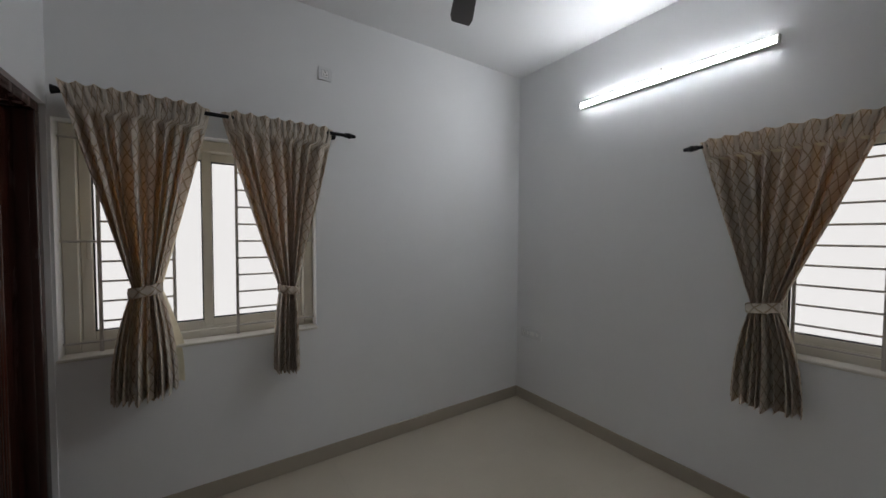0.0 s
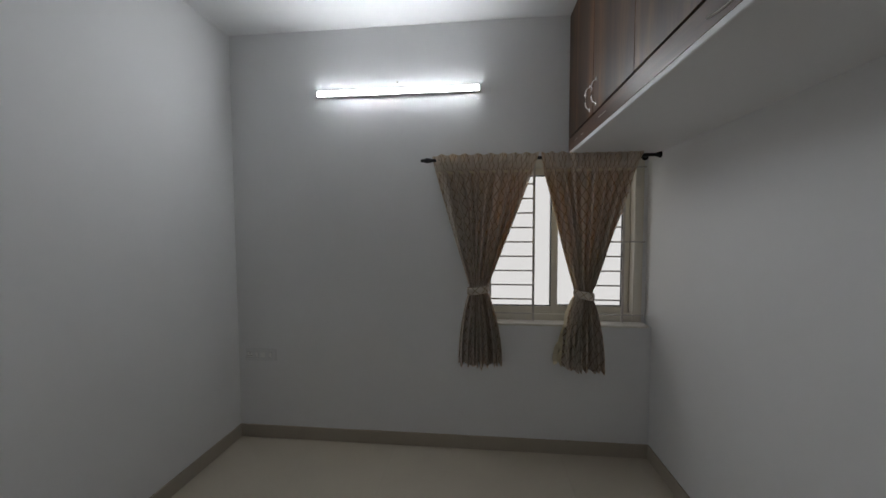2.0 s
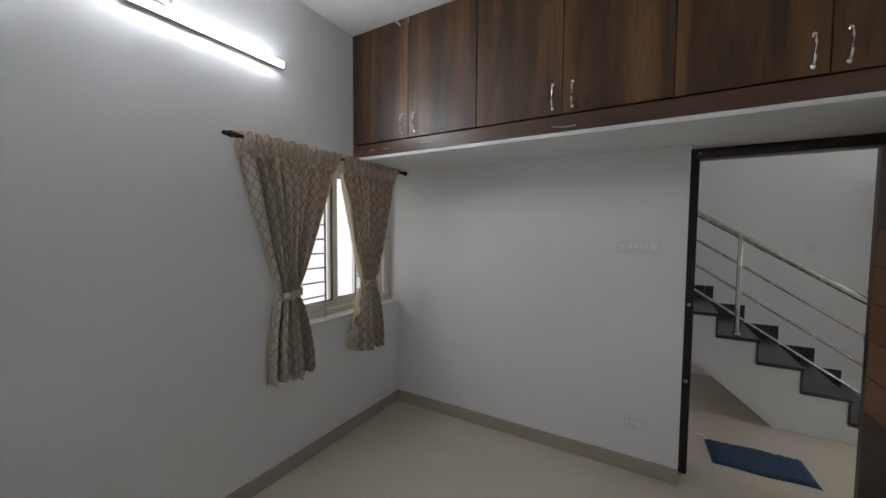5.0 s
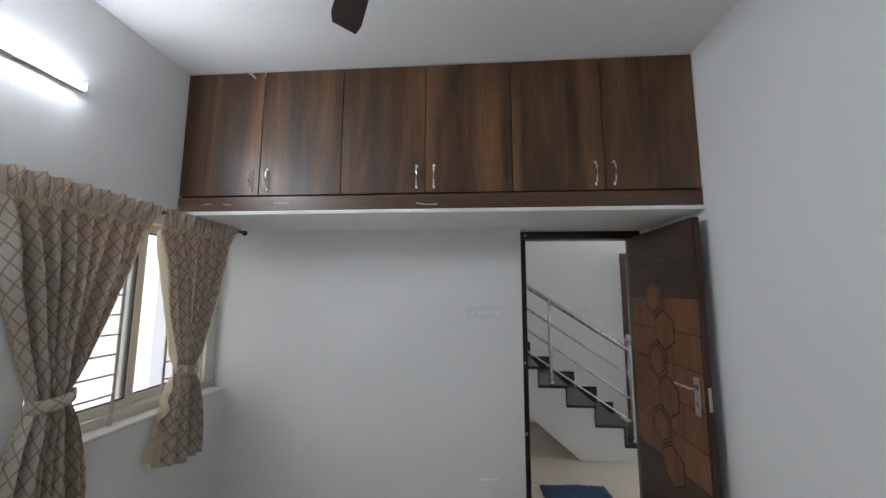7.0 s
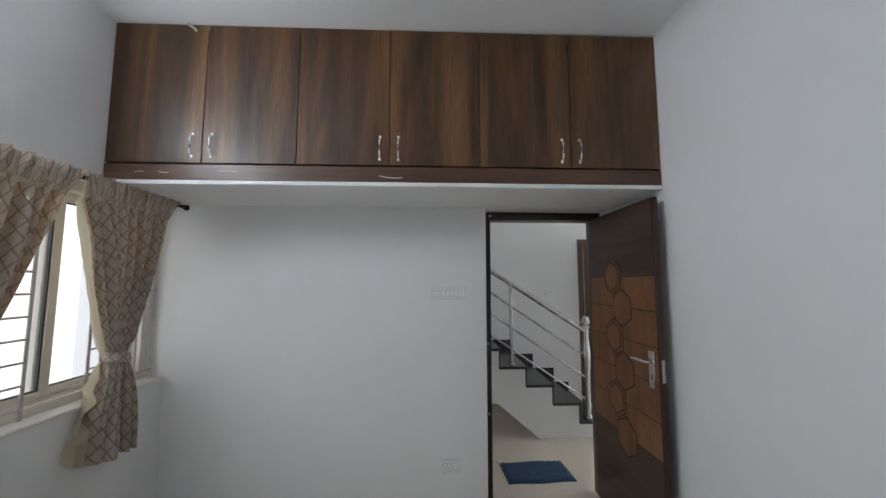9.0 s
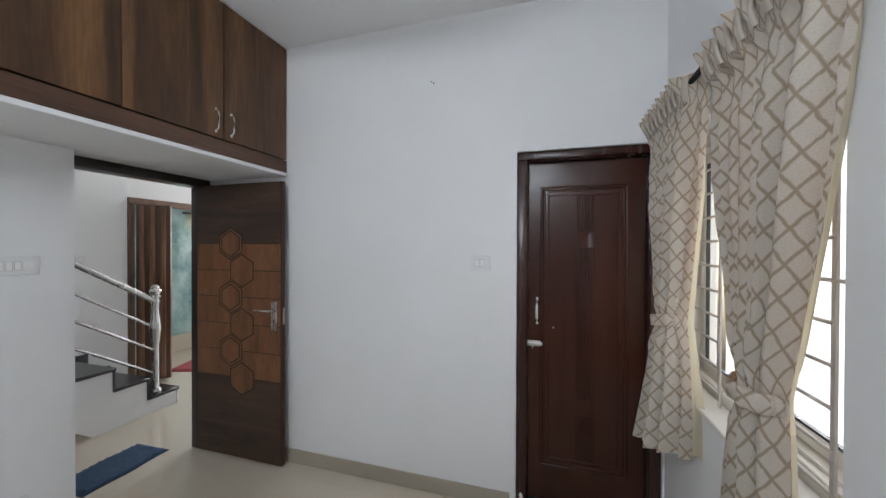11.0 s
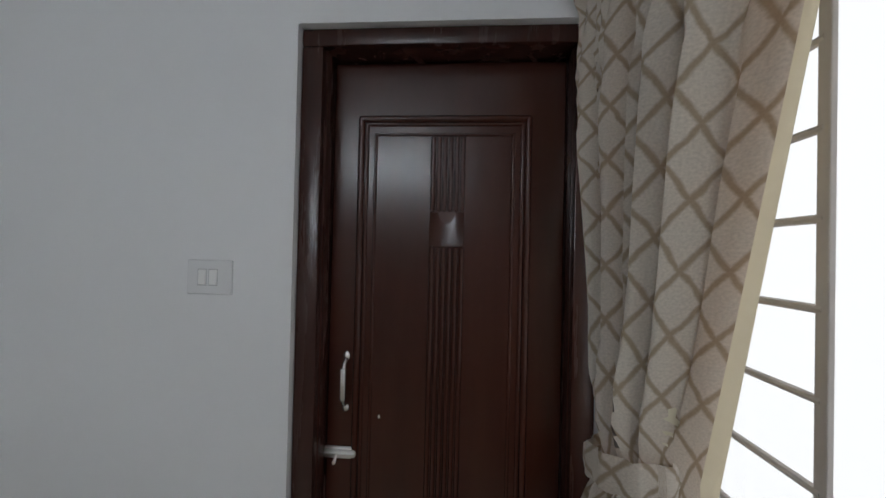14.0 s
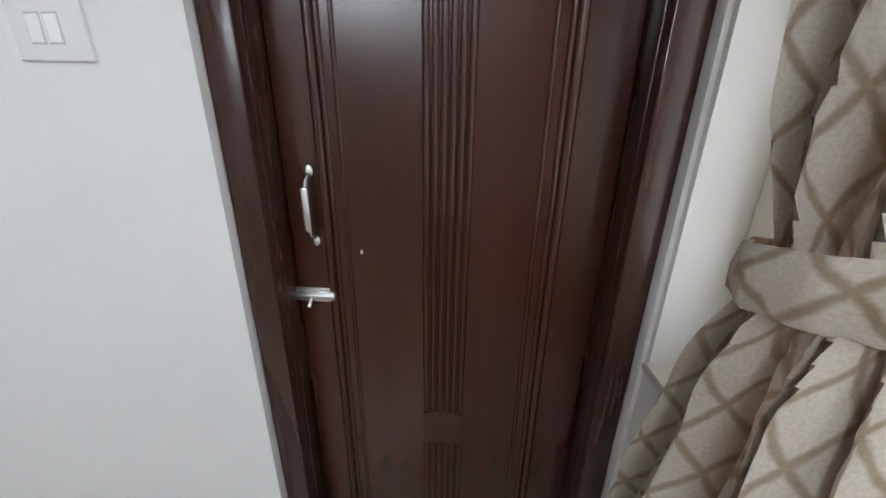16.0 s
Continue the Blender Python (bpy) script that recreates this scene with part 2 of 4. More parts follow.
def rod(bm, a, b, r, r2=None, n=14):
    a, b = Vector(a), Vector(b)
    d = b - a
    m = Matrix.Translation((a + b) / 2) @ d.to_track_quat("Z", "Y").to_matrix().to_4x4()
    bmesh.ops.create_cone(bm, cap_ends=True, segments=n, radius1=r, radius2=r if r2 is None else r2, depth=d.length, matrix=m)
    return bm


def ball(bm, c, r, sx=1, sy=1, sz=1):
    bmesh.ops.create_uvsphere(bm, u_segments=16, v_segments=10, radius=r, matrix=Matrix.LocRotScale(c, None, (sx, sy, sz)))
    return bm


def tube_path(bm, pts, r, n=10):
    """A round bar through points, with mitred joints."""
    pts = [Vector(p) for p in pts]
    rings = []
    for i, p in enumerate(pts):
        d = (pts[min(i + 1, len(pts) - 1)] - pts[max(i - 1, 0)]).normalized()
        q = d.to_track_quat("Z", "Y")
        rings.append([bm.verts.new(p + q @ Vector((r * math.cos(2 * math.pi * k / n), r * math.sin(2 * math.pi * k / n), 0))) for k in range(n)])
    for a, b in zip(rings, rings[1:]):
        for k in range(n):
            bm.faces.new((a[k], a[(k + 1) % n], b[(k + 1) % n], b[k]))
    bm.faces.new(rings[0][::-1])
    bm.faces.new(rings[-1])
    return bm


def finish(name, bm, mat, smooth=40):
    bmesh.ops.recalc_face_normals(bm, faces=bm.faces)
    me = bpy.data.meshes.new(name)
    bm.to_mesh(me)
    bm.free()
    me.materials.append(mat)
    if smooth:
        me.shade_smooth()
        me.set_sharp_from_angle(angle=radians(smooth))
    return new(name, me)


def part(name, bm, mat, parent, label="", smooth=40):
    ob = finish(name, bm, mat, smooth)
    ob.parent = parent
    base = parent.location.copy()
    if parent.parent:
        base = Vector((0, 0, 0))
    ob.matrix_parent_inverse = Matrix.Translation(-base)
    if label:
        ob["label"] = label
    return ob


def thing(name, at, label, category, group="", kind=""):
    ob = new(name)
    ob.location = at
    ob.empty_display_size = 0.1
    return tagged(ob, label, category, group, kind)


def structure(name, bm, mat, label, category, smooth=30):
    return tagged(finish(name, bm, mat, smooth), label, category, "", "structure")


def B():
    return bmesh.new()


# ---- the room ----
W, L, H, T = 3.03, -3.125, 3.045, 0.23
SILLZ, HEADZ = 0.925, 2.11
W1A, W1B = -3.113, -1.893      # west window, along y
W2A, W2B = 1.787, 3.007        # north window, along x
DA, DB = -2.188, -3.10         # bedroom door opening, along y
DH = 2.105

bm = B()
box(bm, -T, 0, W1B, 0, 0, H)
box(bm, -T, 0, W1A, W1B, 0, SILLZ)
box(bm, -T, 0, W1A, W1B, HEADZ, H)
box(bm, -T, 0, L - 0.15, W1A, 0, H)
structure("wall_west", bm, WHITE, "pale grey-white painted plaster wall with a window", "wall")
bm = B()
box(bm, -T, W2A, 0, T, 0, H)
box(bm, W2A, W, 0, T, 0, SILLZ)
box(bm, W2A, W, 0, T, HEADZ, H)
box(bm, W, W + 0.27, 0, T, 0, H)
box(bm, W2B, W, 0.1, T, SILLZ, HEADZ)
structure("wall_north", bm, WHITE, "pale grey-white painted plaster wall with a window and tube light", "wall")
EW = W + 0.27
bm = B()
box(bm, W, EW, 0, DA, 0, H)
box(bm, W, EW, DA, DB, DH, H)
box(bm, W, EW, DB, L, 0, H)
structure("wall_east", bm, WHITE, "pale grey-white painted plaster wall under the storage loft", "wall")
BX0, BX1, BZ = 0.009, 0.79, 2.162
bm = B()
box(bm, BX1, W + 0.27, L - 0.15, L, 0, H)
box(bm, BX0, BX1, L - 0.15, L, BZ, H)
box(bm, 0, BX0, L - 0.15, L, 0, H)
structure("wall_south", bm, WHITE, "pale grey-white painted plaster wall with a bathroom door", "wall")
# Unseen box added behind the door so no sky light leaks past it.
bm = B()
box(bm, -T, 1.6, L - 1.6, L - 1.5, 0, H)
box(bm, -T, -0.1, L - 1.5, L - 0.15, 0, H)
box(bm, 1.5, 1.6, L - 1.5, L - 0.15, 0, H)
box(bm, -T, 1.6, L - 1.6, L - 0.15, H, H + 0.1)
structure("wall_light_block", bm, WHITE, "unseen walls added behind the bathroom door to block sky light", "wall")
bm = B()
box(bm, -T, EW, L - 0.15, T, H, H + 0.12)
structure("ceiling", bm, CEIL, "smooth white painted ceiling", "ceiling")
bm = B()
box(bm, -0.6, 9.4, -8.2, 1.2, -0.1, -0.004)
structure("floor", bm, GROUT, "polished beige vitrified tile floor", "floor", 0)
SKH, SKT = 0.1, 0.01
for i, (x0, x1, y0, y1) in enumerate(((0, SKT, L + SKT, -SKT), (0, W, -SKT, 0), (W - SKT, W, -SKT, DA), (BX1 + 0.035, W, L, L + SKT))):
    bm = B()
    box(bm, x0, x1, y0, y1, 0, SKH, 0.002)
    structure("baseboard_%d" % (i + 1), bm, SKIRT, "glossy beige tile skirting along the wall", "baseboard")


# ---- windows ----
def window(name, org, ax, out, label):
    """A sliding window; u runs along the wall, d goes outwards from the room's wall face, z up."""
    org, ax, out = Vector(org), Vector(ax), Vector(out)
    wide = 1.22
    root = thing(name, org + Vector((0, 0, SILLZ)), label, "window", "", "structure")

    def bx(bm, u0, u1, d0, d1, z0, z1, bev=0.004):
        p, q = org + ax * u0 + out * d0, org + ax * u1 + out * d1
        return box(bm, min(p.x, q.x), max(p.x, q.x), min(p.y, q.y), max(p.y, q.y), z0, z1, bev)

    def at(u, d, z):
        return org + ax * u + out * d + Vector((0, 0, z))

    bm = B()
    f = 0.06
    bx(bm, 0, f, 0.10, 0.205, SILLZ, HEADZ)
    bx(bm, wide - f, wide, 0.10, 0.205, SILLZ, HEADZ)
    bx(bm, f, wide - f, 0.10, 0.205, SILLZ, SILLZ + f)
    bx(bm, f, wide - f, 0.10, 0.205, HEADZ - f, HEADZ)
    bx(bm, f, wide - f, 0.125, 0.13, SILLZ + f, SILLZ + f + 0.012, 0)
    part("window_frame", bm, UPVC, root, "cream plastic window frame")
    bm = B()
    bx(bm, -0.006, wide + 0.006, -0.012, 0.098, SILLZ - 0.001, SILLZ + 0.016, 0.005)
    part("window_sill", bm, SILL, root, "cream painted sill")
    for u0, u1, d in ((f + 0.001, 0.64, 0.135), (0.59, wide - f - 0.001, 0.172)):
        z0, z1, s = SILLZ + f + 0.002, HEADZ - f - 0.002, 0.048
        bm = B()
        bx(bm, u0, u0 + s, d, d + 0.032, z0, z1)
        bx(bm, u1 - s, u1, d, d + 0.032, z0, z1)
        bx(bm, u0 + s, u1 - s, d, d + 0.032, z0, z0 + s)
        bx(bm, u0 + s, u1 - s, d, d + 0.032, z1 - s, z1)
        sash = part("sash", bm, UPVC, root)
        bm = B()
        g = 0.007
        a0, a1, b0, b1 = u0 + s, u1 - s, z0 + s, z1 - s
        bx(bm, a0, a0 + g, d + 0.006, d + 0.022, b0, b1, 0)
        bx(bm, a1 - g, a1, d + 0.006, d + 0.022, b0, b1, 0)
        bx(bm, a0 + g, a1 - g, d + 0.006, d + 0.022, b0, b0 + g, 0)
        bx(bm, a0 + g, a1 - g, d + 0.006, d + 0.022, b1 - g, b1, 0)
        ob = part("gasket", bm, GASKET, sash, "", 0)
        bm = B()
        bx(bm, a0 + g, a1 - g, d + 0.012, d + 0.016, b0 + g, b1 - g, 0)
        ob = part("pane", bm, GLASS, sash, "clear glass pane", 0)
        ob.visible_shadow = False
    # the grill: upright flats, round bars, and longer bars let into the reveals
    grill = thing("window_grill", at(0.61, 0.07, SILLZ + 0.017), "cream painted steel safety grill inside the window", "window grill", "window grills")
    D = 0.07
    for u in (0.145, 0.455, 0.765, 1.075):
        bm = B()
        bx(bm, u - 0.008, u + 0.008, D - 0.004, D + 0.004, SILLZ + 0.017, HEADZ - 0.004, 0.001)
        part("upright", bm, GRILL, grill)
    z = SILLZ + 0.07
    k = 0
    while z < HEADZ - 0.04:
        for u0, u1, end in ((0.145, 0.455, 0.002), (0.765, 1.075, 1.218)):
            bm = B()
            long = k % 5 == 0
            lo, hi = (min(u0, end), max(u1, end)) if long else (u0, u1)
            rod(bm, at(lo, D, z), at(hi, D, z), 0.0055, n=8)
            part("bar", bm, GRILL, grill)
        z += 0.104
        k += 1
    # latch on the first sash
    bm = B()
    bx(bm, 0.085, 0.105, 0.127, 0.135, 1.42, 1.52, 0.003)
    part("latch", bm, UPVC, root)
    return root


window("window_1", (0, W1A, 0), (0, 1, 0), (-1, 0, 0), "cream sliding window, daylight white behind")
window("window_2", (W2A, 0, 0), (1, 0, 0), (0, 1, 0), "cream sliding window, daylight white behind")
for nm, v in (("backdrop_west", [(-0.85, -4.6, 0.2), (-0.85, -0.4, 0.2), (-0.85, -0.4, 3.2), (-0.85, -4.6, 3.2)]), ("backdrop_north", [(0.4, 0.85, 0.2), (4.2, 0.85, 0.2), (4.2, 0.85, 3.2), (0.4, 0.85, 3.2)])):
    bm = B()
    bm.faces.new([bm.verts.new(p) for p in v])
    structure(nm, bm, SKYGLOW, "bright hazy daylight outside the window", "backdrop", 0)


# ---- curtains ----
def curtain(org, ax, inn, top, tie, bottom, ztop, ztie, zbot, seed, flip, outer, flare=0.03, gap=0.0, peek=(0, 0), group="curtains"):
    """A pinch-pleated panel tied back; spans run along the wall, inn points into the room."""
    rng = random.Random(seed)
    org, ax, inn = Vector(org), Vector(ax), Vector(inn)
    cloth = 1.25
    NU, NV = 150, 90
    n = 9
    ph = [rng.uniform(0, 6.28) for _ in range(5)]

    def surf(u, z, back=0.0):
        # spans at this height
        if z >= ztie:
            s = (ztop - z) / (ztop - ztie)
            e2 = s ** 1.08
            a = top[0] + (tie[0] - top[0]) * e2
            b = top[1] + (tie[1] - top[1]) * e2
            tight = s
        else:
            s = (ztie - z) / (ztie - zbot)
            e = math.sin(min(1, s * 1.05) * math.pi / 2) ** 0.8
            a = tie[0] + (bottom[0] - tie[0]) * e
            b = tie[1] + (bottom[1] - tie[1]) * e
            tight = 1 - 0.45 * e
        wob = 0.02 * math.sin(3 * u * math.pi + ph[0]) * (0.4 + 0.6 * tight)
        uu = u + wob
        x = a + (b - a) * uu
        # pleats: sharp pinches near the heading, softer folds further down
        h = (ztop - z)
        amp = 0.009 + 0.030 * min(1, h / 0.3)
        amp *= 0.65 + 0.5 * (1 - abs(tight - 0.5))
        loose = min(1, h / 0.45)
        um = u + loose * (0.034 * math.sin(4 * math.pi * u + ph[1]) + 0.017 * math.sin(10 * math.pi * u + ph[2] + 1.1 * z))
        w = math.cos(2 * math.pi * n * um + 0.35 * math.sin(2.2 * z + ph[2]))
        vary = 1 + 0.42 * loose * math.sin(6.5 * math.pi * u + ph[4] + 0.8 * z)
        fold = amp * vary * (abs(w) ** 0.6 * (1 if w > 0 else -1))
        fold += 0.2 * amp * math.sin(2 * math.pi * (2 * n + 3) * um + ph[3] + 2.5 * z)
        pinch = math.exp(-((h - 0.075) / 0.03) ** 2)
        fold *= 1 - 0.55 * pinch
        if h < 0.09:
            fold += 0.016 * max(0, math.cos(2 * math.pi * n * u)) ** 6 * (1 - h / 0.09)
        round_tie = 0.030 * math.exp(-((z - ztie) / 0.13) ** 2)
        d = 0.066 + fold * (1 - 0.55 * math.exp(-((z - ztie) / 0.07) ** 2))
        d += round_tie * math.sin(math.pi * u)
        head = max(0.0, 1 - h / 0.14)
        d += 0.042 * head ** 0.7 - 0.012 * (1 - head) + flare * max(0, (ztie - z) / (ztie - zbot)) * math.sin(math.pi * u)
        o = max((2 * u - 1) * (1 if outer[1] else 0), (1 - 2 * u) * (1 if outer[0] else 0))
        o = max(o - 0.76, 0) / 0.24
        if h < 0.11:
            d = max(d, 0.096 - 0.25 * max(0, h - 0.07))
        if o > 0:
            d = 0.022 + (d - 0.022) * max(0.0, math.cos(o * math.pi / 2)) ** 0.55
        d = max(d, 0.018) + gap * (1 - 0.8 * o)
        sag = 0.012 * math.sin(math.pi * 2 * n * u) if z < zbot + 0.02 else 0
        swing = 0.028 * (u - 0.5) * (1 if flip else -1) * max(0, (ztie - z))
        top_wave = 0.003 * math.cos(2 * math.pi * n * u) * max(0, 1 - h / 0.1)
        return org + ax * x + inn * (d - back) + Vector((0, 0, z + sag * 0.6 + swing + top_wave))

    def even(z):
        """Shares of the width that cut the folded row at height z into equal lengths of cloth."""
        fine = [surf(k / 400, z) for k in range(401)]
        run = [0.0]
        for p, q in zip(fine, fine[1:]):
            run.append(run[-1] + math.hypot(q.x - p.x, q.y - p.y))
        return [float(v) for v in np.interp([run[-1] * i / NU for i in range(NU + 1)], run, [k / 400 for k in range(401)])]

    at = org + ax * (0.5 * (bottom[0] + bottom[1])) + inn * (0.075 + gap) + Vector((0, 0, zbot))
    root = thing("curtain", at, "beige pleated curtain with taupe diamond lattice, tied at the waist", "curtain", group)
    for nm, mat, back in (("drape", CLOTH, 0.0), ("lining", LINING, 0.013)):
        bm = B()
        uvl = bm.loops.layers.uv.new("UVMap")
        lined = nm == "lining"
        grid = []
        for j in range(NV + 1):
            v = j / NV
            z = ztop - (ztop - zbot) * v
            if nm == "lining":
                z = ztop - 0.012 - (ztop - zbot - 0.03) * v
            u0 = (0.004 - peek[0] * v ** 3) * lined
            u1 = 1 - (0.004 - peek[1] * v ** 3) * lined
            grid.append([(bm.verts.new(surf(u0 + (u1 - u0) * u, z, back)), (cloth * i / NU, ztop - z)) for i, u in enumerate(even(z))])
        for j in range(NV):
            for i in range(NU):
                q = (grid[j][i], grid[j][i + 1], grid[j + 1][i + 1], grid[j + 1][i])
                fc = bm.faces.new([v for v, _ in q])
                for lp, (_, tc) in zip(fc.loops, q):
                    lp[uvl].uv = tc
        part(nm, bm, mat, root, "cream lining" if nm == "lining" else "", 80)
    for k in range(n):
        u = (k + 0.5) / n
        for du in (-0.006, 0.0, 0.006):
            pts = [surf(u + du, ztop - hh, -(0.004 + 0.007 * (1 - abs(hh - 0.035) / 0.05))) for hh in (0.004, 0.025, 0.05, 0.075, 0.095)]
            part("pleat", tube_path(B(), pts, 0.006, 7), CLOTH, root, "", 80)
    # the tie band, a flattened ring round the gathered cloth
    bm = B()
    uvl = bm.loops.layers.uv.new("UVMap")
    rings = []
    c = 0.5 * (tie[0] + tie[1])
    rx, ry = 0.5 * (tie[1] - tie[0]) + 0.010, 0.058
    for j, (dz, gro) in enumerate(((0.026, 0.0), (0.021, 0.004), (0.0, 0.006), (-0.021, 0.004), (-0.026, 0.0))):
        row = []
        for i in range(40):
            th = 2 * math.pi * i / 40
            ripple = 0.0035 * math.sin(9 * th + ph[4]) + 0.002 * math.sin(17 * th + j)
            p = org + ax * (c + (rx + gro + ripple) * math.cos(th)) + inn * (0.064 + gap + (ry + gro + ripple) * math.sin(th)) + Vector((0, 0, ztie + dz + 0.012 * math.cos(th) * (1 if flip else -1)))
            row.append((bm.verts.new(p), (i / 40 * 0.35, dz * 1.3 + 0.03)))
        rings.append(row)
    for a, b in zip(rings, rings[1:]):
        for i in range(40):
            q = (a[i], a[(i + 1) % 40], b[(i + 1) % 40], b[i])
            fc = bm.faces.new([v for v, _ in q])
            for lp, (_, tc) in zip(fc.loops, q):
                lp[uvl].uv = tc
    part("tieback", bm, CLOTH, root, "matching fabric tie band", 80)
    return root


def curtain_rod(a, b, wall, tips):
    a, b, wall = Vector(a), Vector(b), Vector(wall)
    d = (b - a).normalized()
    reach = -(a.x * wall.x) - a.y * wall.y
    root = thing("curtain_rod", (a + b) / 2, "thin black iron curtain rod with turned finials", "curtain rod", "curtain rods")
    part("bar", rod(B(), a, b, 0.011), BLACK, root)
    for p, s, tip in ((a, -1, tips[0]), (b, 1, tips[1])):
        e = d * s
        bm = B()
        if tip == "finial":
            rod(bm, p, p + e * 0.012, 0.016)
            ball(bm, p + e * 0.028, 0.019)
            rod(bm, p + e * 0.042, p + e * 0.052, 0.014)
            ball(bm, p + e * 0.062, 0.012)
        else:
            rod(bm, p - e * 0.03, p + e * 0.004, 0.011, 0.022)
        part("finial", bm, BLACK, root)
        bm = B()
        q = p - e * 0.06
        rod(bm, q, q + wall * (reach - 0.002), 0.007)
        rod(bm, q + wall * (reach - 0.007), q + wall * (reach - 0.001), 0.022)
        part("bracket", bm, BLACK, root)


curtain_rod((0.085, -3.083, 2.215), (0.085, -1.72, 2.222), (-1, 0, 0), ("cup", "finial"))
curtain_rod((1.52, -0.08, 2.082), (3.02, -0.08, 2.088), (0, 1, 0), ("finial", "cup"))
# spans along y for the west window, along x for the north window
curtain((0, 0, 0), (0, 1, 0), (1, 0, 0), (-3.06, -2.47), (-2.825, -2.715), (-2.92, -2.64), 2.247, 1.265, 0.71, 3, True, (0, 1), 0.075, 0.022, (0, 0.22))
curtain((0, 0, 0), (0, 1, 0), (1, 0, 0), (-2.42, -1.79), (-2.125, -2.03), (-2.16, -2.01), 2.247, 1.215, 0.70, 5, False, (1, 1), 0.03)
curtain((0, 0, 0), (1, 0, 0), (0, -1, 0), (1.515, 2.25), (1.785, 1.905), (1.70, 2.015), 2.112, 1.185, 0.65, 7, True, (1, 0))
curtain((0, 0, 0), (1, 0, 0), (0, -1, 0), (2.255, 2.905), (2.51, 2.61), (2.42, 2.70), 2.112, 1.16, 0.64, 9, False, (0, 0), peek=(0.22, 0))

# ---- tube light ----
tl = thing("tube_light", (1.27, 0, 2.585), "lit white LED tube batten on the wall", "tube light")
part("batten", box(B(), 0.68, 1.857, -0.024, 0.0, 2.565, 2.607, 0.003), PLATE, tl)
bm = B()
prof = [(0.018 * math.cos(math.pi * k / 10), -0.0245 - 0.0078 * math.sin(math.pi * k / 10)) for k in range(11)]
e0 = [bm.verts.new((0.690, y, 2.586 + z)) for z, y in prof]
e1 = [bm.verts.new((1.847, y, 2.586 + z)) for z, y in prof]
for k in range(11):
    j = (k + 1) % 11
    bm.faces.new((e0[k], e0[j], e1[j], e1[k]))
bm.faces.new(e0)
bm.faces.new(e1[::-1])
part("diffuser", bm, TUBEM, tl, "glowing diffuser")
for x in (0.683, 1.854):
    part("end_cap", box(B(), x - 0.006, x + 0.006, -0.034, 0.0, 2.563, 2.609, 0.003), PLATE, tl)
nail = B()
rod(nail, (1.27, 0, 2.655), (1.27, -0.012, 2.655), 0.005)
tagged(finish("wall_screw", nail, NICKEL), "small screw head in the wall above the tube", "screw")


for x, z in ((1.335, 2.655), (1.320, 2.645), (1.318, 2.64)):
    hole = B()
    rod(hole, (x, L - 0.002, z), (x, L + 0.0012, z), 0.004, n=8)
    tagged(finish("screw_hole", hole, DARKP), "tiny dark screw hole in the white wall", "screw hole")

# ---- loft with cupboards ----
LX = 2.46
bm = B()
box(bm, LX - 0.004, W, L, 0, DH, DH + 0.024, 0.003)
structure("loft_slab", bm, WHITE, "white painted underside slab of the storage loft", "loft slab")
bm = B()
box(bm, LX, LX + 0.04, L + 0.002, -0.002, DH + 0.0255, 2.218, 0.002)
fascia = tagged(finish("loft_fascia", bm, LOFTH), "walnut laminate fascia board along the storage loft", "fascia board")
for y0, z0, ln, tilt in ((-1.50, 2.165, 0.13, 0.02), (-0.30, 2.175, 0.05, 0.01), (-0.17, 2.17, 0.05, -0.01), (-0.62, 2.178, 0.10, 0.004)):
    bm = B()
    tube_path(bm, [(LX - 0.0005, y0 - ln * k / 5, z0 - tilt * math.sin(k / 5 * 2.4) * 0.6) for k in range(6)], 0.0035 if ln > 0.1 else 0.002, 6)
    part("scratch", bm, SCRATCH, fascia, "pale scuffed scratch")


def loft_unit(y0, y1):
    root = thing("loft_cabinet", ((LX + W) / 2, (y0 + y1) / 2, 2.22), "walnut laminate overhead cupboard with two doors", "cabinet", "loft cabinets")
    # Near-black carcass: the shade in the door gaps is put into its colour.
    part("carcass", box(B(), LX + 0.024, W - 0.002, y1 + 0.002, y0 - 0.002, 2.2185, 3.0435), GROOVE, root)
    mid = (y0 + y1) / 2
    for a, b, s in ((y0, mid, 1), (mid, y1, -1)):
        d = part("door", box(B(), LX, LX + 0.02, b + 0.002, a - 0.002, 2.2265, 3.036, 0.0015), LOFT, root)
        hy = mid + 0.052 * s
        bm = B()
        tube_path(bm, [(LX + 0.002, hy, 2.385), (LX - 0.018, hy, 2.374), (LX - 0.024, hy, 2.35), (LX - 0.024, hy, 2.30), (LX - 0.018, hy, 2.276), (LX + 0.002, hy, 2.265)], 0.0052)
        ball(bm, (LX - 0.001, hy, 2.388), 0.009, 0.5, 1, 1.3)
        ball(bm, (LX - 0.001, hy, 2.262), 0.009, 0.5, 1, 1.3)
        part("handle", bm, CHROME, d, "chrome bow handle")
    return root


tape = B()
tube_path(tape, [(LX - 0.002, -0.40, 3.038), (LX - 0.004, -0.43, 3.02), (LX - 0.003, -0.455, 2.995)], 0.007, 6)
tagged(finish("paper_scrap", tape, SCRATCH), "torn pale paper scrap stuck on the cupboard top", "paper scrap")
tape = B()
tube_path(tape, [(LX - 0.002, -0.52, 3.038), (LX - 0.003, -0.522, 3.0)], 0.003, 6)
tagged(finish("paper_scrap", tape, SCRATCH), "torn pale paper scrap stuck on the cupboard top", "paper scrap")

for y0, y1 in ((-0.003, -1.036), (-1.036, -2.07), (-2.07, -3.122)):
    loft_unit(y0, y1)


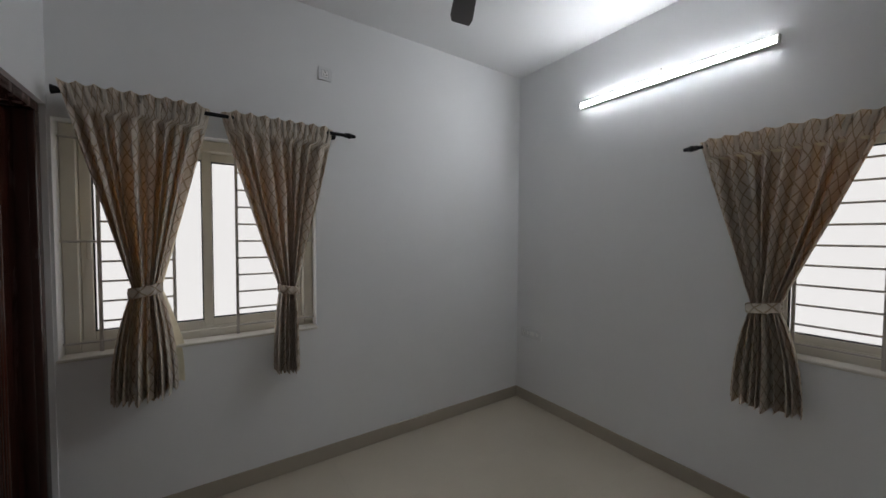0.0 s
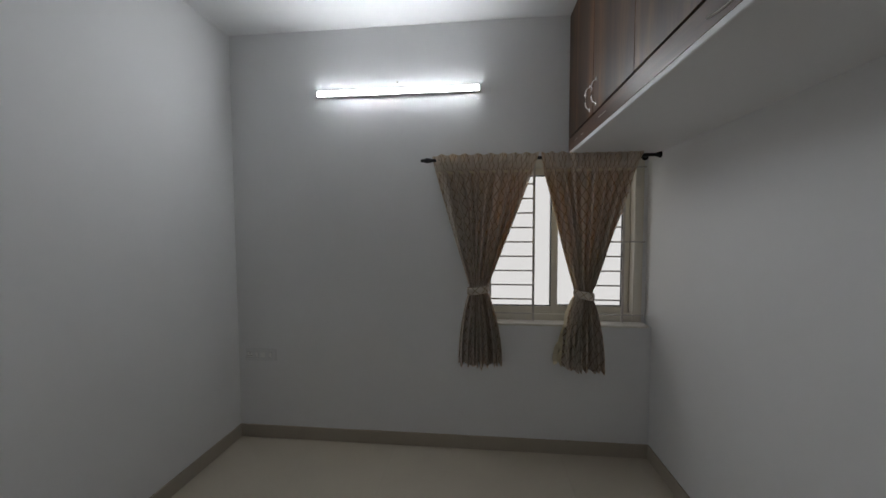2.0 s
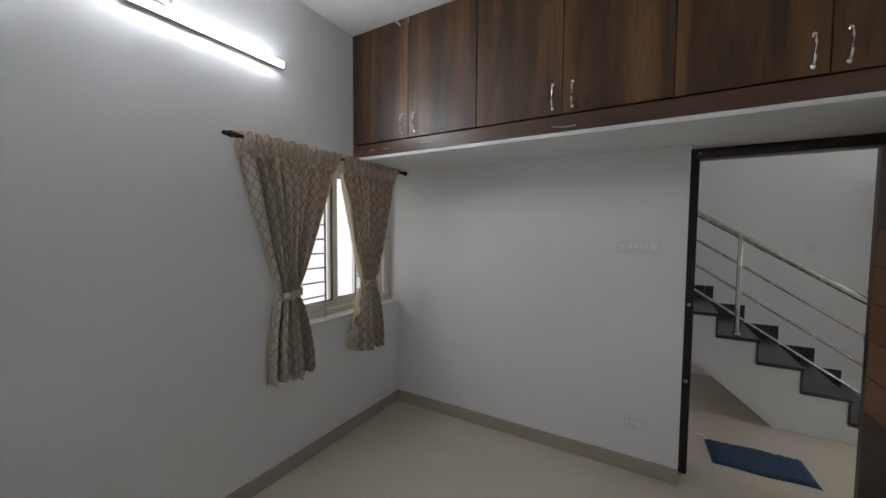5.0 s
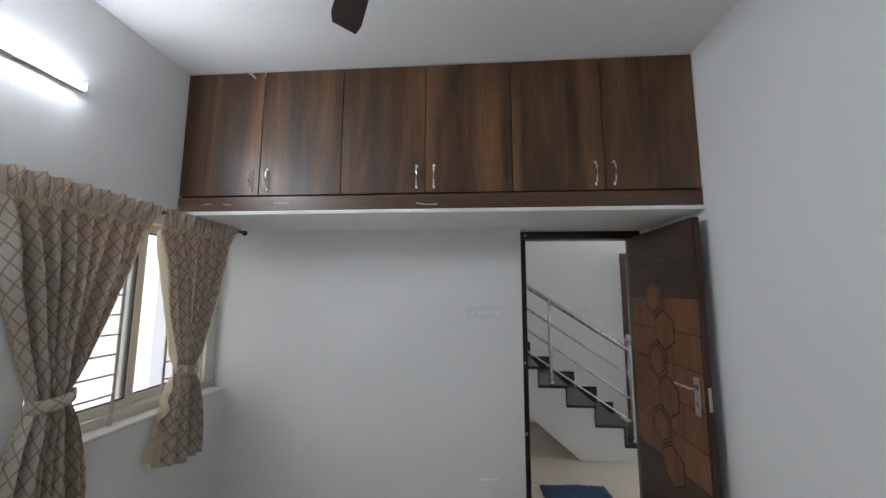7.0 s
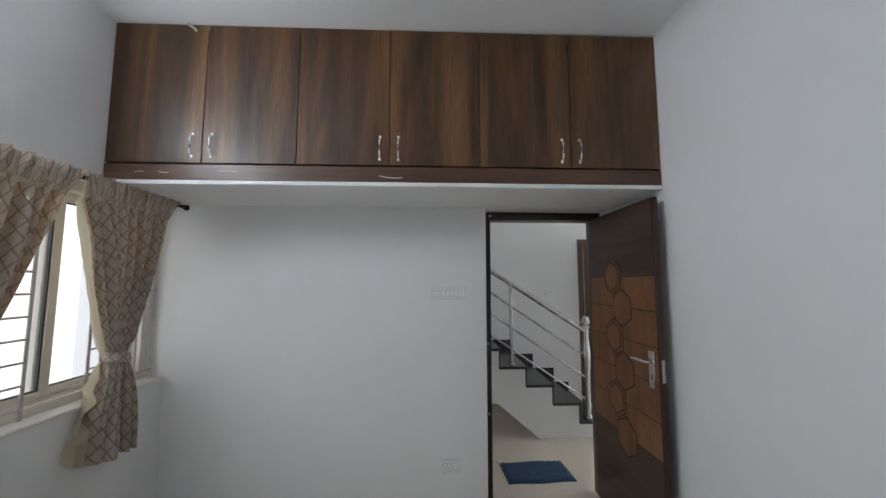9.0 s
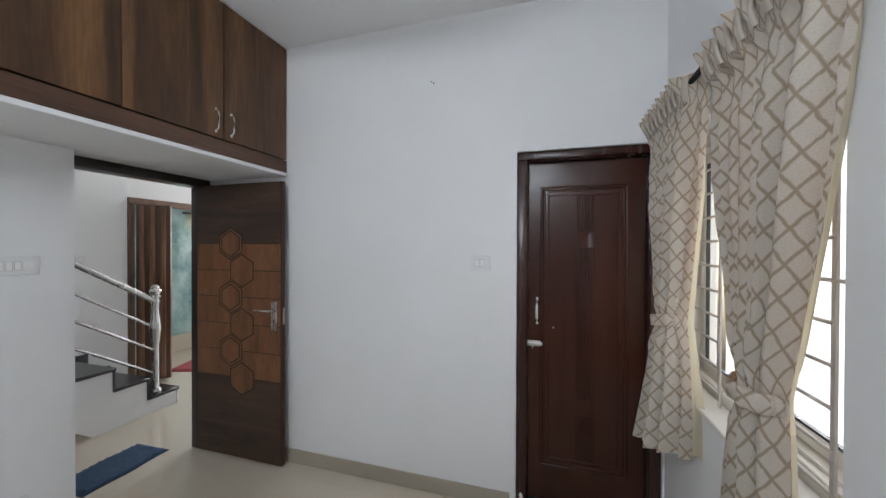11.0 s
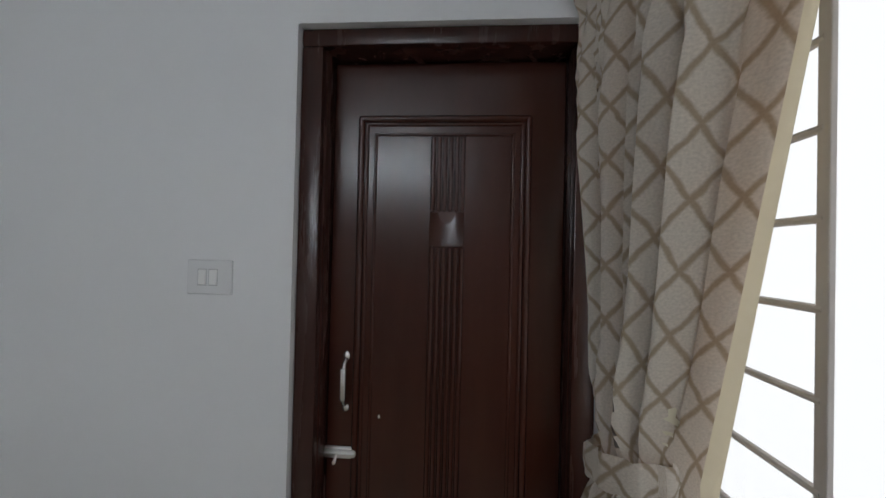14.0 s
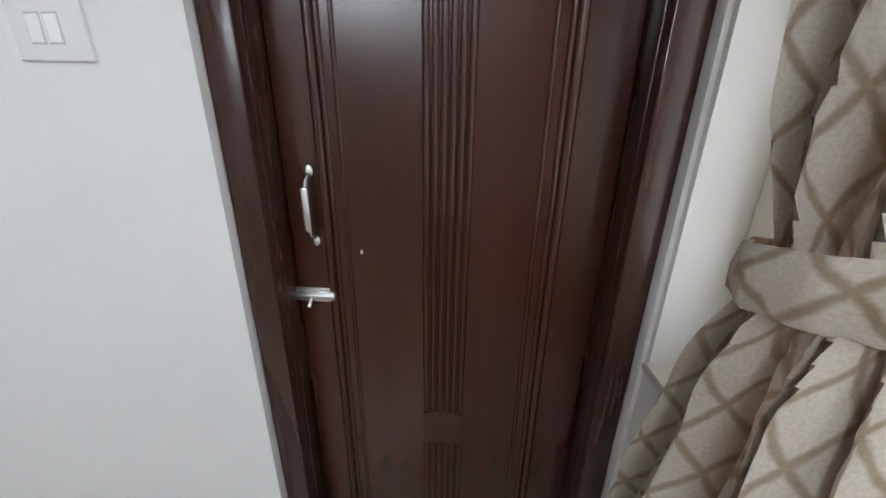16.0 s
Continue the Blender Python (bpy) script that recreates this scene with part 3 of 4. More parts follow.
# ---- bathroom door ----
FY = L - 0.02
fr = thing("door_1", (0.4, L - 0.05, 0), "closed dark mahogany panelled bathroom door with chrome bolt", "door", "", "structure")
fw = 0.060
for nm, x0, x1, z0, z1 in (("jamb", BX0 + 0.001, BX0 + fw, 0, BZ - 0.048), ("jamb", BX1 - fw, BX1 - 0.001, 0, BZ - 0.048), ("head", BX0 + 0.001, BX1 - 0.001, BZ - 0.048, BZ - 0.001)):
    bm = B()
    box(bm, x0, x1, L - 0.145, FY, z0, z1, 0.006, 2)
    part(nm, bm, BATHF, fr)
LF = L - 0.108
lx0, lx1, lz1 = BX0 + fw + 0.002, BX1 - fw - 0.002, BZ - 0.051
leaf = part("leaf", box(B(), lx0, lx1, LF - 0.035, LF, 0.03, lz1, 0.002), BATH, fr)
part("threshold", box(B(), BX0 + fw, BX1 - fw, L - 0.145, L - 0.025, 0, 0.028, 0.004), GRANITE, fr, "black granite threshold")
# stepped rebate inside the frame
for x in (BX0 + fw, BX1 - fw):
    s = 1 if x < 0.4 else -1
    part("stop_bead", box(B(), min(x - s * 0.012, x + s * 0.003), max(x - s * 0.012, x + s * 0.003), L - 0.09, L - 0.045, 0.03, BZ - 0.048, 0.004, 2), BATHF, fr)


def moulding(x0, x1, z0, z1, r, y):
    """A rounded picture-frame bead on the leaf."""
    bm = B()
    for a, b in (((x0, z0), (x1, z0)), ((x1, z0), (x1, z1)), ((x1, z1), (x0, z1)), ((x0, z1), (x0, z0))):
        rod(bm, (a[0], y, a[1]), (b[0], y, b[1]), r, n=12)
    for p in ((x0, z0), (x1, z0), (x1, z1), (x0, z1)):
        ball(bm, (p[0], y, p[1]), r)
    return part("moulding", bm, BATH, fr, "", 60)


PX0, PX1, PZ0, PZ1 = 0.172, 0.646, 0.25, 1.95
moulding(PX0, PX1, PZ0, PZ1, 0.010, LF - 0.001)
moulding(PX0 + 0.016, PX1 - 0.016, PZ0 + 0.016, PZ1 - 0.016, 0.006, LF - 0.001)
moulding(PX0 + 0.042, PX1 - 0.042, PZ0 + 0.045, PZ1 - 0.045, 0.005, LF - 0.001)
for z0, z1 in ((1.692, 1.895), (0.680, 1.580), (0.31, 0.570)):
    for k in range(6):
        x = 0.3535 + k * 0.0168
        bm = B()
        rod(bm, (x, LF - 0.001, z0), (x, LF - 0.001, z1), 0.0074, n=10)
        ball(bm, (x, LF - 0.001, z0), 0.0074)
        ball(bm, (x, LF - 0.001, z1), 0.0074)
        part("flute", bm, BATH, fr, "", 60)
for zc in (1.636, 0.625):
    bm = B()
    nx, nz = 10, 10
    g = [[bm.verts.new((0.3475 + 0.0965 * i / nx, LF + 0.0095 - 0.012 * (1 - abs(2 * i / nx - 1) ** 2.5) * (0.35 + 0.65 * (j / nz)), zc - 0.047 + 0.094 * j / nz)) for i in range(nx + 1)] for j in range(nz + 1)]
    for j in range(nz):
        for i in range(nx):
            bm.faces.new((g[j][i], g[j][i + 1], g[j + 1][i + 1], g[j + 1][i]))
    rim = [v for v in g[0]] + [r[-1] for r in g[1:]] + g[-1][-2::-1] + [r[0] for r in g[-2:0:-1]]
    low = [bm.verts.new((v.co.x, LF - 0.002, v.co.z)) for v in rim]
    for i in range(len(rim)):
        j = (i + 1) % len(rim)
        bm.faces.new((rim[i], rim[j], low[j], low[i]))
    part("block", bm, BATH, fr, "", 50)
# pull handle and tower bolt
hx = 0.674
bm = B()
tube_path(bm, [(hx, LF + 0.004, 1.262), (hx, LF + 0.022, 1.25), (hx, LF + 0.028, 1.235)], 0.006)
tube_path(bm, [(hx, LF + 0.028, 1.157), (hx, LF + 0.022, 1.142), (hx, LF + 0.004, 1.130)], 0.006)
box(bm, hx - 0.0085, hx + 0.0085, LF + 0.021, LF + 0.036, 1.150, 1.242, 0.005, 2)
ball(bm, (hx, LF + 0.003, 1.269), 0.011, 1, 0.5, 1.25)
ball(bm, (hx, LF + 0.003, 1.123), 0.011, 1, 0.5, 1.15)
part("pull_handle", bm, CHROME, fr, "chrome pull handle")
bm = B()
box(bm, 0.642, 0.733, LF, LF + 0.006, 0.977, 1.011, 0.002)
box(bm, 0.642, 0.733, LF + 0.003, LF + 0.013, 0.984, 1.004, 0.003, 2)
rod(bm, (0.64, LF + 0.009, 0.994), (0.742, LF + 0.009, 0.994), 0.0065)
rod(bm, (0.694, LF + 0.010, 0.992), (0.697, LF + 0.019, 0.976), 0.004)
ball(bm, (0.698, LF + 0.020, 0.973), 0.0055)
for x in (0.652, 0.666, 0.732):
    ball(bm, (x, LF + 0.012, 0.994), 0.004)
part("tower_bolt", bm, ZINC, fr, "chrome tower bolt")
for x, z, sx, sz in ((BX1 - 0.03, 0.05, 0.016, 0.05), (BX1 - 0.045, 0.02, 0.02, 0.022), (BX0 + 0.03, 0.045, 0.014, 0.045)):
    smudge = B()
    ball(smudge, (x, FY, z), 1.0, sx, 0.002, sz)
    for v in smudge.verts:
        v.co += noise.noise_vector(v.co * 60) * 0.006 * (1 if v.co.y > FY else 0.2)
        v.co.z = max(v.co.z, 0.001)
    part("plaster_smudge", smudge, WHITE, fr, "white plaster smudge")
ball_mark = B()
ball(ball_mark, (0.577, LF + 0.0005, 1.099), 0.005, 0.6, 0.12, 1)
part("paint_speck", ball_mark, SCRATCH, fr, "pale speck")

# ---- bedroom door: frame and open leaf ----
d2 = thing("door_2", (3.27, -2.6, 0), "dark polished door frame holding an open walnut door leaf", "door frame", "", "structure")
FX0, FX1 = 3.17, 3.305
for nm, y0, y1, z0, z1 in (("jamb", DA - 0.058, DA - 0.001, 0, DH - 0.06), ("jamb", DB + 0.001, DB + 0.055, 0, DH - 0.06), ("head", DB + 0.001, DA - 0.001, DH - 0.06, DH - 0.001)):
    part(nm, box(B(), FX0, FX1, y0, y1, z0, z1, 0.005, 2), FRAMED, d2)
for y, z in ((-2.245, 2.075), (-2.22, 0.62), (-2.22, 1.12)):
    part("strike_disc", rod(B(), (FX0 - 0.002, y, z), (FX0 + 0.004, y, z), 0.011), STEEL, d2, "small steel strike disc")
HX, LW, LY = 3.225, 0.80, -3.032
LZ0, LZ1 = 0.012, 2.055
dl = thing("door_leaf", (HX - LW / 2, LY - 0.018, LZ0), "open wooden door leaf, dark walnut with teak hexagon inlay", "door")
part("core", box(B(), HX - LW, HX, LY - 0.036, LY - 0.004, LZ0, LZ1, 0.002), LEAFE, dl)
MZ0, MZ1 = 0.61, 1.61
part("backing", box(B(), HX - LW + 0.010, HX - 0.001, LY - 0.0045, LY - 0.0025, LZ0 + 0.001, LZ1 - 0.001), GROOVE, dl, "", 0)
part("panel", box(B(), HX - LW + 0.012, HX - 0.002, LY - 0.004, LY, MZ1 + 0.002, LZ1 - 0.002, 0.001), LEAFD, dl, "dark walnut panel")
part("panel", box(B(), HX - LW + 0.012, HX - 0.002, LY - 0.004, LY, LZ0 + 0.002, MZ0 - 0.002, 0.001), LEAFD, dl, "dark walnut panel")
step = (MZ1 - MZ0) / 5
for k in range(5):
    part("plank", box(B(), HX - LW + 0.012, HX - 0.002, LY - 0.004, LY, MZ0 + step * k + 0.003, MZ0 + step * (k + 1) - 0.003, 0.001), LEAFL, dl, "teak plank")


def hexagon(cx, cz, r, y0, y1, mat, nm):
    bm = B()
    lo = [bm.verts.new((cx + r * math.sin(math.pi / 3 * k), y0, cz + r * math.cos(math.pi / 3 * k))) for k in range(6)]
    hi = [bm.verts.new((v.co.x, y1, v.co.z)) for v in lo]
    bm.faces.new(hi)
    for k in range(6):
        bm.faces.new((lo[k], lo[(k + 1) % 6], hi[(k + 1) % 6], hi[k]))
    return part(nm, bm, mat, dl, "", 20)


for k, zc in enumerate((1.608, 1.408, 1.208, 1.008, 0.808, 0.605)):
    cx = HX - (0.335 if k % 2 == 0 else 0.440)
    hexagon(cx, zc, 0.127, LY - 0.003, LY + 0.0006 + 0.0003 * (k % 2), GROOVE, "hexagon_groove")
    hexagon(cx, zc, 0.1165, LY - 0.002, LY + 0.0022, LEAFL, "hexagon_inlay")
    if k % 2 == 0:
        hexagon(cx, zc, 0.101, LY - 0.002, LY + 0.0030, GROOVE, "hexagon_groove")
        hexagon(cx, zc, 0.0915, LY - 0.002, LY + 0.0045, LEAFL, "hexagon_inlay")
for sgn in (1, -1):
    y = LY if sgn > 0 else LY - 0.036
    kx = HX - 0.735
    bm = B()
    box(bm, kx - 0.024, kx + 0.024, min(y, y + sgn * 0.007), max(y, y + sgn * 0.007), 0.985, 1.19, 0.002)
    pl = part("handle_plate", bm, STEEL, dl, "steel lever plate")
    bm = B()
    tube_path(bm, [(kx, y, 1.128), (kx, y + sgn * 0.03, 1.128), (kx + 0.012, y + sgn * 0.037, 1.128), (kx + 0.14, y + sgn * 0.037, 1.126)], 0.009)
    part("lever", bm, STEEL, pl, "steel lever")
    part("keyhole", box(B(), kx - 0.004, kx + 0.004, min(y, y + sgn * 0.0078), max(y, y + sgn * 0.0078), 1.035, 1.06), DARKP, pl)
ex = HX - LW
part("lock_face", box(B(), ex - 0.003, ex + 0.002, LY - 0.028, LY - 0.012, 1.03, 1.15, 0.001), NICKEL, dl, "steel lock face")


# ---- switches and sockets ----
def plate(name, org, ax, out, wide, high, bits, label):
    """bits: (kind, u) along the plate; org is the lower corner where u begins."""
    org, ax, out = Vector(org), Vector(ax), Vector(out)
    root = thing(name, org + ax * wide / 2, label, "switch" if "switch" in name else "socket")

    def bx(bm, u0, u1, d0, d1, z0, z1, bev=0.0015):
        p, q = org + ax * u0 + out * d0, org + ax * u1 + out * d1
        return box(bm, min(p.x, q.x), max(p.x, q.x), min(p.y, q.y), max(p.y, q.y), org.z + z0, org.z + z1, bev)

    part("plate", bx(B(), 0, wide, 0, 0.009, 0, high, 0.002), PLATE, root)
    # Each rocker or socket face gets a grey sheet painting its edge shadow.
    for kind, u in bits:
        if kind == "rocker":
            part("gap_shade", bx(B(), u - 0.0125, u + 0.0125, 0.0075, 0.0094, high / 2 - 0.022, high / 2 + 0.022, 0), GAPSHADE, root)
            part("rocker", bx(B(), u - 0.011, u + 0.011, 0.0078, 0.0115, high / 2 - 0.02, high / 2 + 0.02), ROCKER, root)
        elif kind == "pins":
            part("gap_shade", bx(B(), u - 0.0235, u + 0.0235, 0.0075, 0.0093, high / 2 - 0.0235, high / 2 + 0.0235, 0), GAPSHADE, root)
            part("socket_face", bx(B(), u - 0.022, u + 0.022, 0.0075, 0.0098, high / 2 - 0.022, high / 2 + 0.022), ROCKER, root)
            for du, dz, s in ((0, 0.011, 0.0036), (-0.009, -0.008, 0.0028), (0.009, -0.008, 0.0028)):
                part("pin_hole", bx(B(), u + du - s, u + du + s, 0.0094, 0.0102, high / 2 + dz - s, high / 2 + dz + s, 0), DARKP, root)
        else:
            part("dial", bx(B(), u - 0.02, u + 0.02, 0.0075, 0.0125, high / 2 - 0.02, high / 2 + 0.02, 0.004), ROCKER, root)
    return root


plate("switch_board", (W, -1.797, 1.448), (0, -1, 0), (-1, 0, 0), 0.25, 0.09, (("pins", 0.035), ("rocker", 0.085), ("rocker", 0.115), ("rocker", 0.145), ("rocker", 0.175), ("dial", 0.215)), "white modular switchboard with socket and fan dial")
plate("wall_socket", (W, -1.878, 0.285), (0, -1, 0), (-1, 0, 0), 0.128, 0.09, (("pins", 0.035), ("rocker", 0.09)), "white low wall socket with switch")
plate("wall_socket", (0.062, 0, 0.607), (1, 0, 0), (0, -1, 0), 0.245, 0.09, (("pins", 0.035), ("rocker", 0.09), ("dial", 0.14), ("rocker", 0.2)), "white low wall socket with switches")
plate("wall_socket", (0, -1.872, 2.583), (0, 1, 0), (1, 0, 0), 0.088, 0.088, (("pins", 0.044),), "white three-pin wall socket high up")
plate("wall_switch", (1.07, L, 1.447), (-1, 0, 0), (0, 1, 0), 0.122, 0.09, (("rocker", 0.042), ("rocker", 0.072)), "white two-rocker wall switch beside the bathroom door")

# ---- ceiling fan ----
FC = Vector((1.28, -1.57, 2.765))
fan = thing("ceiling_fan", FC, "dark brown three-blade ceiling fan at rest", "ceiling fan")
part("rod", rod(B(), FC + Vector((0, 0, 0.08)), (FC.x, FC.y, H - 0.05), 0.012), FAN, fan)
part("canopy", rod(B(), (FC.x, FC.y, H - 0.07), (FC.x, FC.y, H - 0.001), 0.03, 0.06), FAN, fan)
bm = B()
rod(bm, FC + Vector((0, 0, -0.05)), FC + Vector((0, 0, 0.05)), 0.105, n=32)
rod(bm, FC + Vector((0, 0, 0.05)), FC + Vector((0, 0, 0.09)), 0.105, 0.03, n=32)
rod(bm, FC + Vector((0, 0, -0.08)), FC + Vector((0, 0, -0.05)), 0.05, 0.105, n=32)
part("motor", bm, FAN, fan)
for k in range(3):
    a = radians(30 + 120 * k)
    bm = B()
    rows = []
    for i in range(9):
        s = i / 8
        r = 0.13 + 0.45 * s
        half = 0.045 + 0.02 * s if i < 8 else 0.05
        rows.append([bm.verts.new((r, half * c, 0.012 * c + dz)) for c, dz in ((-1, 0), (1, 0), (1, 0.005), (-1, 0.005))])
    for p, q in zip(rows, rows[1:]):
        for j in range(4):
            bm.faces.new((p[j], p[(j + 1) % 4], q[(j + 1) % 4], q[j]))
    bm.faces.new(rows[0])
    bm.faces.new(rows[-1][::-1])
    bmesh.ops.transform(bm, matrix=Matrix.Translation(FC) @ Matrix.Rotation(a, 4, "Z"), verts=bm.verts)
    part("blade", bm, FAN, fan)

# ---- hall ----
HH = 3.2
bm = B()
box(bm, EW, 5.25, 0.9, 1.0, 0, HH)
box(bm, EW, EW + 0.12, 0.0, 0.9, 0, HH)
structure("wall_hall_north", bm, WHITE, "white painted hall wall", "wall")
bm = B()
box(bm, EW - 0.1, EW, -8.0, L - 0.15, 0, HH)
structure("wall_hall_west", bm, WHITE, "white painted hall wall", "wall")
bm = B()
box(bm, EW, 5.6, -8.0, 1.0, HH, HH + 0.1)
structure("ceiling_hall", bm, CEIL, "white painted hall ceiling", "ceiling")
SX0, SX1 = 4.22, 5.25            # flight, along x
EY = (-3.79, -5.4)               # doorway in the hall's east wall
bm = B()
box(bm, SX1, SX1 + 0.15, EY[0], 1.0, 0, HH)
box(bm, SX1, SX1 + 0.15, -8.0, EY[1], 0, HH)
box(bm, SX1, SX1 + 0.15, EY[1], EY[0], 2.15, HH)
structure("wall_hall_east", bm, WHITE, "white painted hall wall behind the stairs", "wall")
# Unseen wall; its opening is invented for the added fill lamp.
bm = B()
box(bm, EW, 3.5, -8.1, -8.0, 0, HH)
box(bm, 5.3, 5.6, -8.1, -8.0, 0, HH)
box(bm, 3.5, 5.3, -8.1, -8.0, 0, 1.05)
box(bm, 3.5, 5.3, -8.1, -8.0, 2.75, HH)
structure("wall_hall_south", bm, WHITE, "white painted hall wall", "wall")

# stairs rise to the north along the east wall
RISE, RUN, Y0 = 0.182, 0.273, -3.592
NS = 11
tz = lambda k: 0.165 + 0.182 * k   # top of tread k
stair = thing("staircase", (4.7, -3.0, 0), "white plastered staircase with black granite treads", "staircase", "", "structure")
bm = B()


def soffit(y):
    """Height of the underside of the flight."""
    if y <= -2.90:
        return 0.0
    if y <= -2.413:
        return 0.398 * (y + 2.90) / 0.487
    return 0.398 + (tz(NS) - 0.948) * (y + 2.413) / (Y0 + RUN * NS + 2.413)


for k in range(NS):
    y0, y1 = Y0 + RUN * k, Y0 + RUN * (k + 1)
    cuts = [y0] + [c for c in (-2.90, -2.413) if y0 < c < y1] + [y1]
    for c0, c1 in zip(cuts, cuts[1:]):
        top = tz(k) - 0.03
        a = [bm.verts.new((SX0, y, z)) for y, z in ((c0, soffit(c0)), (c1, soffit(c1)), (c1, top), (c0, top))]
        b = [bm.verts.new((SX1 - 0.002, v.co.y, v.co.z)) for v in a]
        bm.faces.new(a)
        bm.faces.new(b[::-1])
        for q in range(4):
            bm.faces.new((a[q], b[q], b[(q + 1) % 4], a[(q + 1) % 4]))
part("flight", bm, WHITE, stair, "white plastered flight", 20)
for k in range(NS):
    y = Y0 + RUN * k
    part("tread", box(B(), SX0 - 0.02, SX1 - 0.003, y - 0.02, y + RUN - 0.001, tz(k) - 0.029, tz(k), 0.004), GRANITE, stair, "polished black granite tread")
    part("riser", box(B(), SX0 - 0.012, SX1 - 0.003, y - 0.012, y - 0.0005, max(0, tz(k - 1)) + 0.001, tz(k) - 0.03), GRANITE if k else WHITE, stair)
for k in range(NS):
    y = Y0 + RUN * k
    bm = B()
    box(bm, SX1 - 0.014, SX1 - 0.001, y - 0.02, y + RUN - 0.022, tz(k) + 0.001, tz(k) + 0.105, 0.002)
    box(bm, SX1 - 0.014, SX1 - 0.001, y + RUN - 0.1, y + RUN - 0.0222, tz(k) + 0.105, tz(k) + 0.182 + 0.105, 0.002)
    part("stair_skirting", bm, GRANITE, stair, "black granite stepped skirting")
rail = thing("stair_railing", (4.31, -3.45, RISE), "stainless steel stair railing with turned newel post", "railing")
RX = SX0 + 0.09
py = -3.455
hz = lambda y: 1.045 + 0.637 * (y + 3.455)
part("handrail", tube_path(B(), [(RX, py - 0.02, hz(py - 0.02)), (RX, -0.9, hz(-0.9))], 0.026, 16), STEEL, rail)
for z0 in (0.335, 0.56, 0.785):
    part("cross_bar", tube_path(B(), [(RX, py, z0), (RX, -0.9, z0 + 0.662 * (-0.9 - py))], 0.012), STEEL, rail)
for k in (3, 6):
    y = -2.655 + RUN * (k - 3)
    bm = B()
    rod(bm, (RX, y, tz(k)), (RX, y, hz(y) - 0.02), 0.018)
    rod(bm, (RX, y, tz(k)), (RX, y, tz(k) + 0.02), 0.036, 0.024)
    part("post", bm, STEEL, rail)
bm = B()
for z0, z1, r0, r1 in ((0, 0.03, 0.05, 0.04), (0.03, 0.45, 0.03, 0.03), (0.45, 0.62, 0.03, 0.048), (0.62, 0.78, 0.048, 0.028), (0.78, 0.92, 0.028, 0.03), (0.92, 0.94, 0.045, 0.045), (0.94, 0.98, 0.03, 0.05), (0.98, 1.01, 0.05, 0.03)):
    rod(bm, (RX, py, 0.165 + z0), (RX, py, 0.165 + z1), r0, r1, 18)
ball(bm, (RX, py, 0.165 + 1.01), 0.035)
part("newel_post", bm, STEEL, rail, "turned steel newel post")
plate("wall_switch", (SX1, -3.315, 1.40), (0, -1, 0), (-1, 0, 0), 0.085, 0.085, (("rocker", 0.042),), "white wall switch on the hall wall")


# ---- mats ----
def mat_rug(at, ax, wide, deep, colour, label):
    rng = random.Random(4)
    root = thing("door_mat", at, label, "door mat")
    bm = B()
    nx, ny = 44, 22
    at, ax = Vector(at), Vector(ax).normalized()
    ay = Vector((-ax.y, ax.x, 0))
    g = []
    for j in range(ny + 1):
        row = []
        for i in range(nx + 1):
            u, v = i / nx - 0.5, j / ny - 0.5
            edge = min(1, min(0.5 - abs(u), 0.5 - abs(v)) * 18)
            h = 0.004 + (0.012 + 0.006 * ((i + 2 * j) % 4 < 2) + rng.uniform(0, 0.004)) * edge
            w = 0.006 * math.sin(9 * u + 3 * v)
            row.append(bm.verts.new(at + ax * (u * wide) + ay * (v * deep + w) + Vector((0, 0, h))))
        g.append(row)
    for j in range(ny):
        for i in range(nx):
            bm.faces.new((g[j][i], g[j][i + 1], g[j + 1][i + 1], g[j + 1][i]))
    rim = g[0] + [r[-1] for r in g[1:]] + g[-1][-2::-1] + [r[0] for r in g[-2:0:-1]]
    low = [bm.verts.new((v.co.x, v.co.y, at.z)) for v in rim]
    for i in range(len(rim)):
        k = (i + 1) % len(rim)
        bm.faces.new((rim[i], rim[k], low[k], low[i]))
    part("woven_top", bm, colour, root, "", 30)
    return root


blue = mat_rug((3.575, -2.68, 0.0), (0.045, -1, 0), 0.55, 0.32, BLUE, "blue woven door mat on the hall floor")
part("loop", tube_path(B(), [(3.745, -2.41, 0.006), (3.765, -2.385, 0.008), (3.775, -2.35, 0.007)], 0.006), SILL, blue, "frayed pale loop")

# ---- far doorway and teal room ----
fd = thing("door_3", (SX1, -4.6, 0), "brown wooden doorway with a fluted open leaf", "door", "", "structure")
for nm, y0, y1, z0, z1 in (("jamb", EY[0] - 0.07, EY[0], 0, 2.08), ("jamb", EY[1], EY[1] + 0.07, 0, 2.08), ("head", EY[1], EY[0], 2.08, 2.148)):
    part(nm, box(B(), SX1 - 0.015, SX1 + 0.14, y0, y1, z0, z1, 0.005), BROWND, fd)
turn = pose(SX1 - 0.02, EY[0] - 0.075, 0, 0, 0, 35)
bm = box(B(), -0.34, 0, -0.036, 0, 0.01, 2.07, 0.003)
bmesh.ops.transform(bm, matrix=turn, verts=bm.verts)
part("leaf", bm, BROWND, fd, "fluted brown leaf")
for k in range(3):
    x = -0.06 - 0.105 * k
    for y0, y1 in ((0.001, 0.024), (-0.06, -0.037)):
        bm = box(B(), x - 0.028, x + 0.028, y0, y1, 0.03, 2.05, 0.010, 3)
        bmesh.ops.transform(bm, matrix=turn, verts=bm.verts)
        part("flute", bm, TEAKF, fd, "lighter teak flute")
bm = B()
box(bm, 5.4, 6.08, -3.2, -3.1, 0, HH)
box(bm, 5.4, 6.08, -8.1, -8.0, 0, HH)
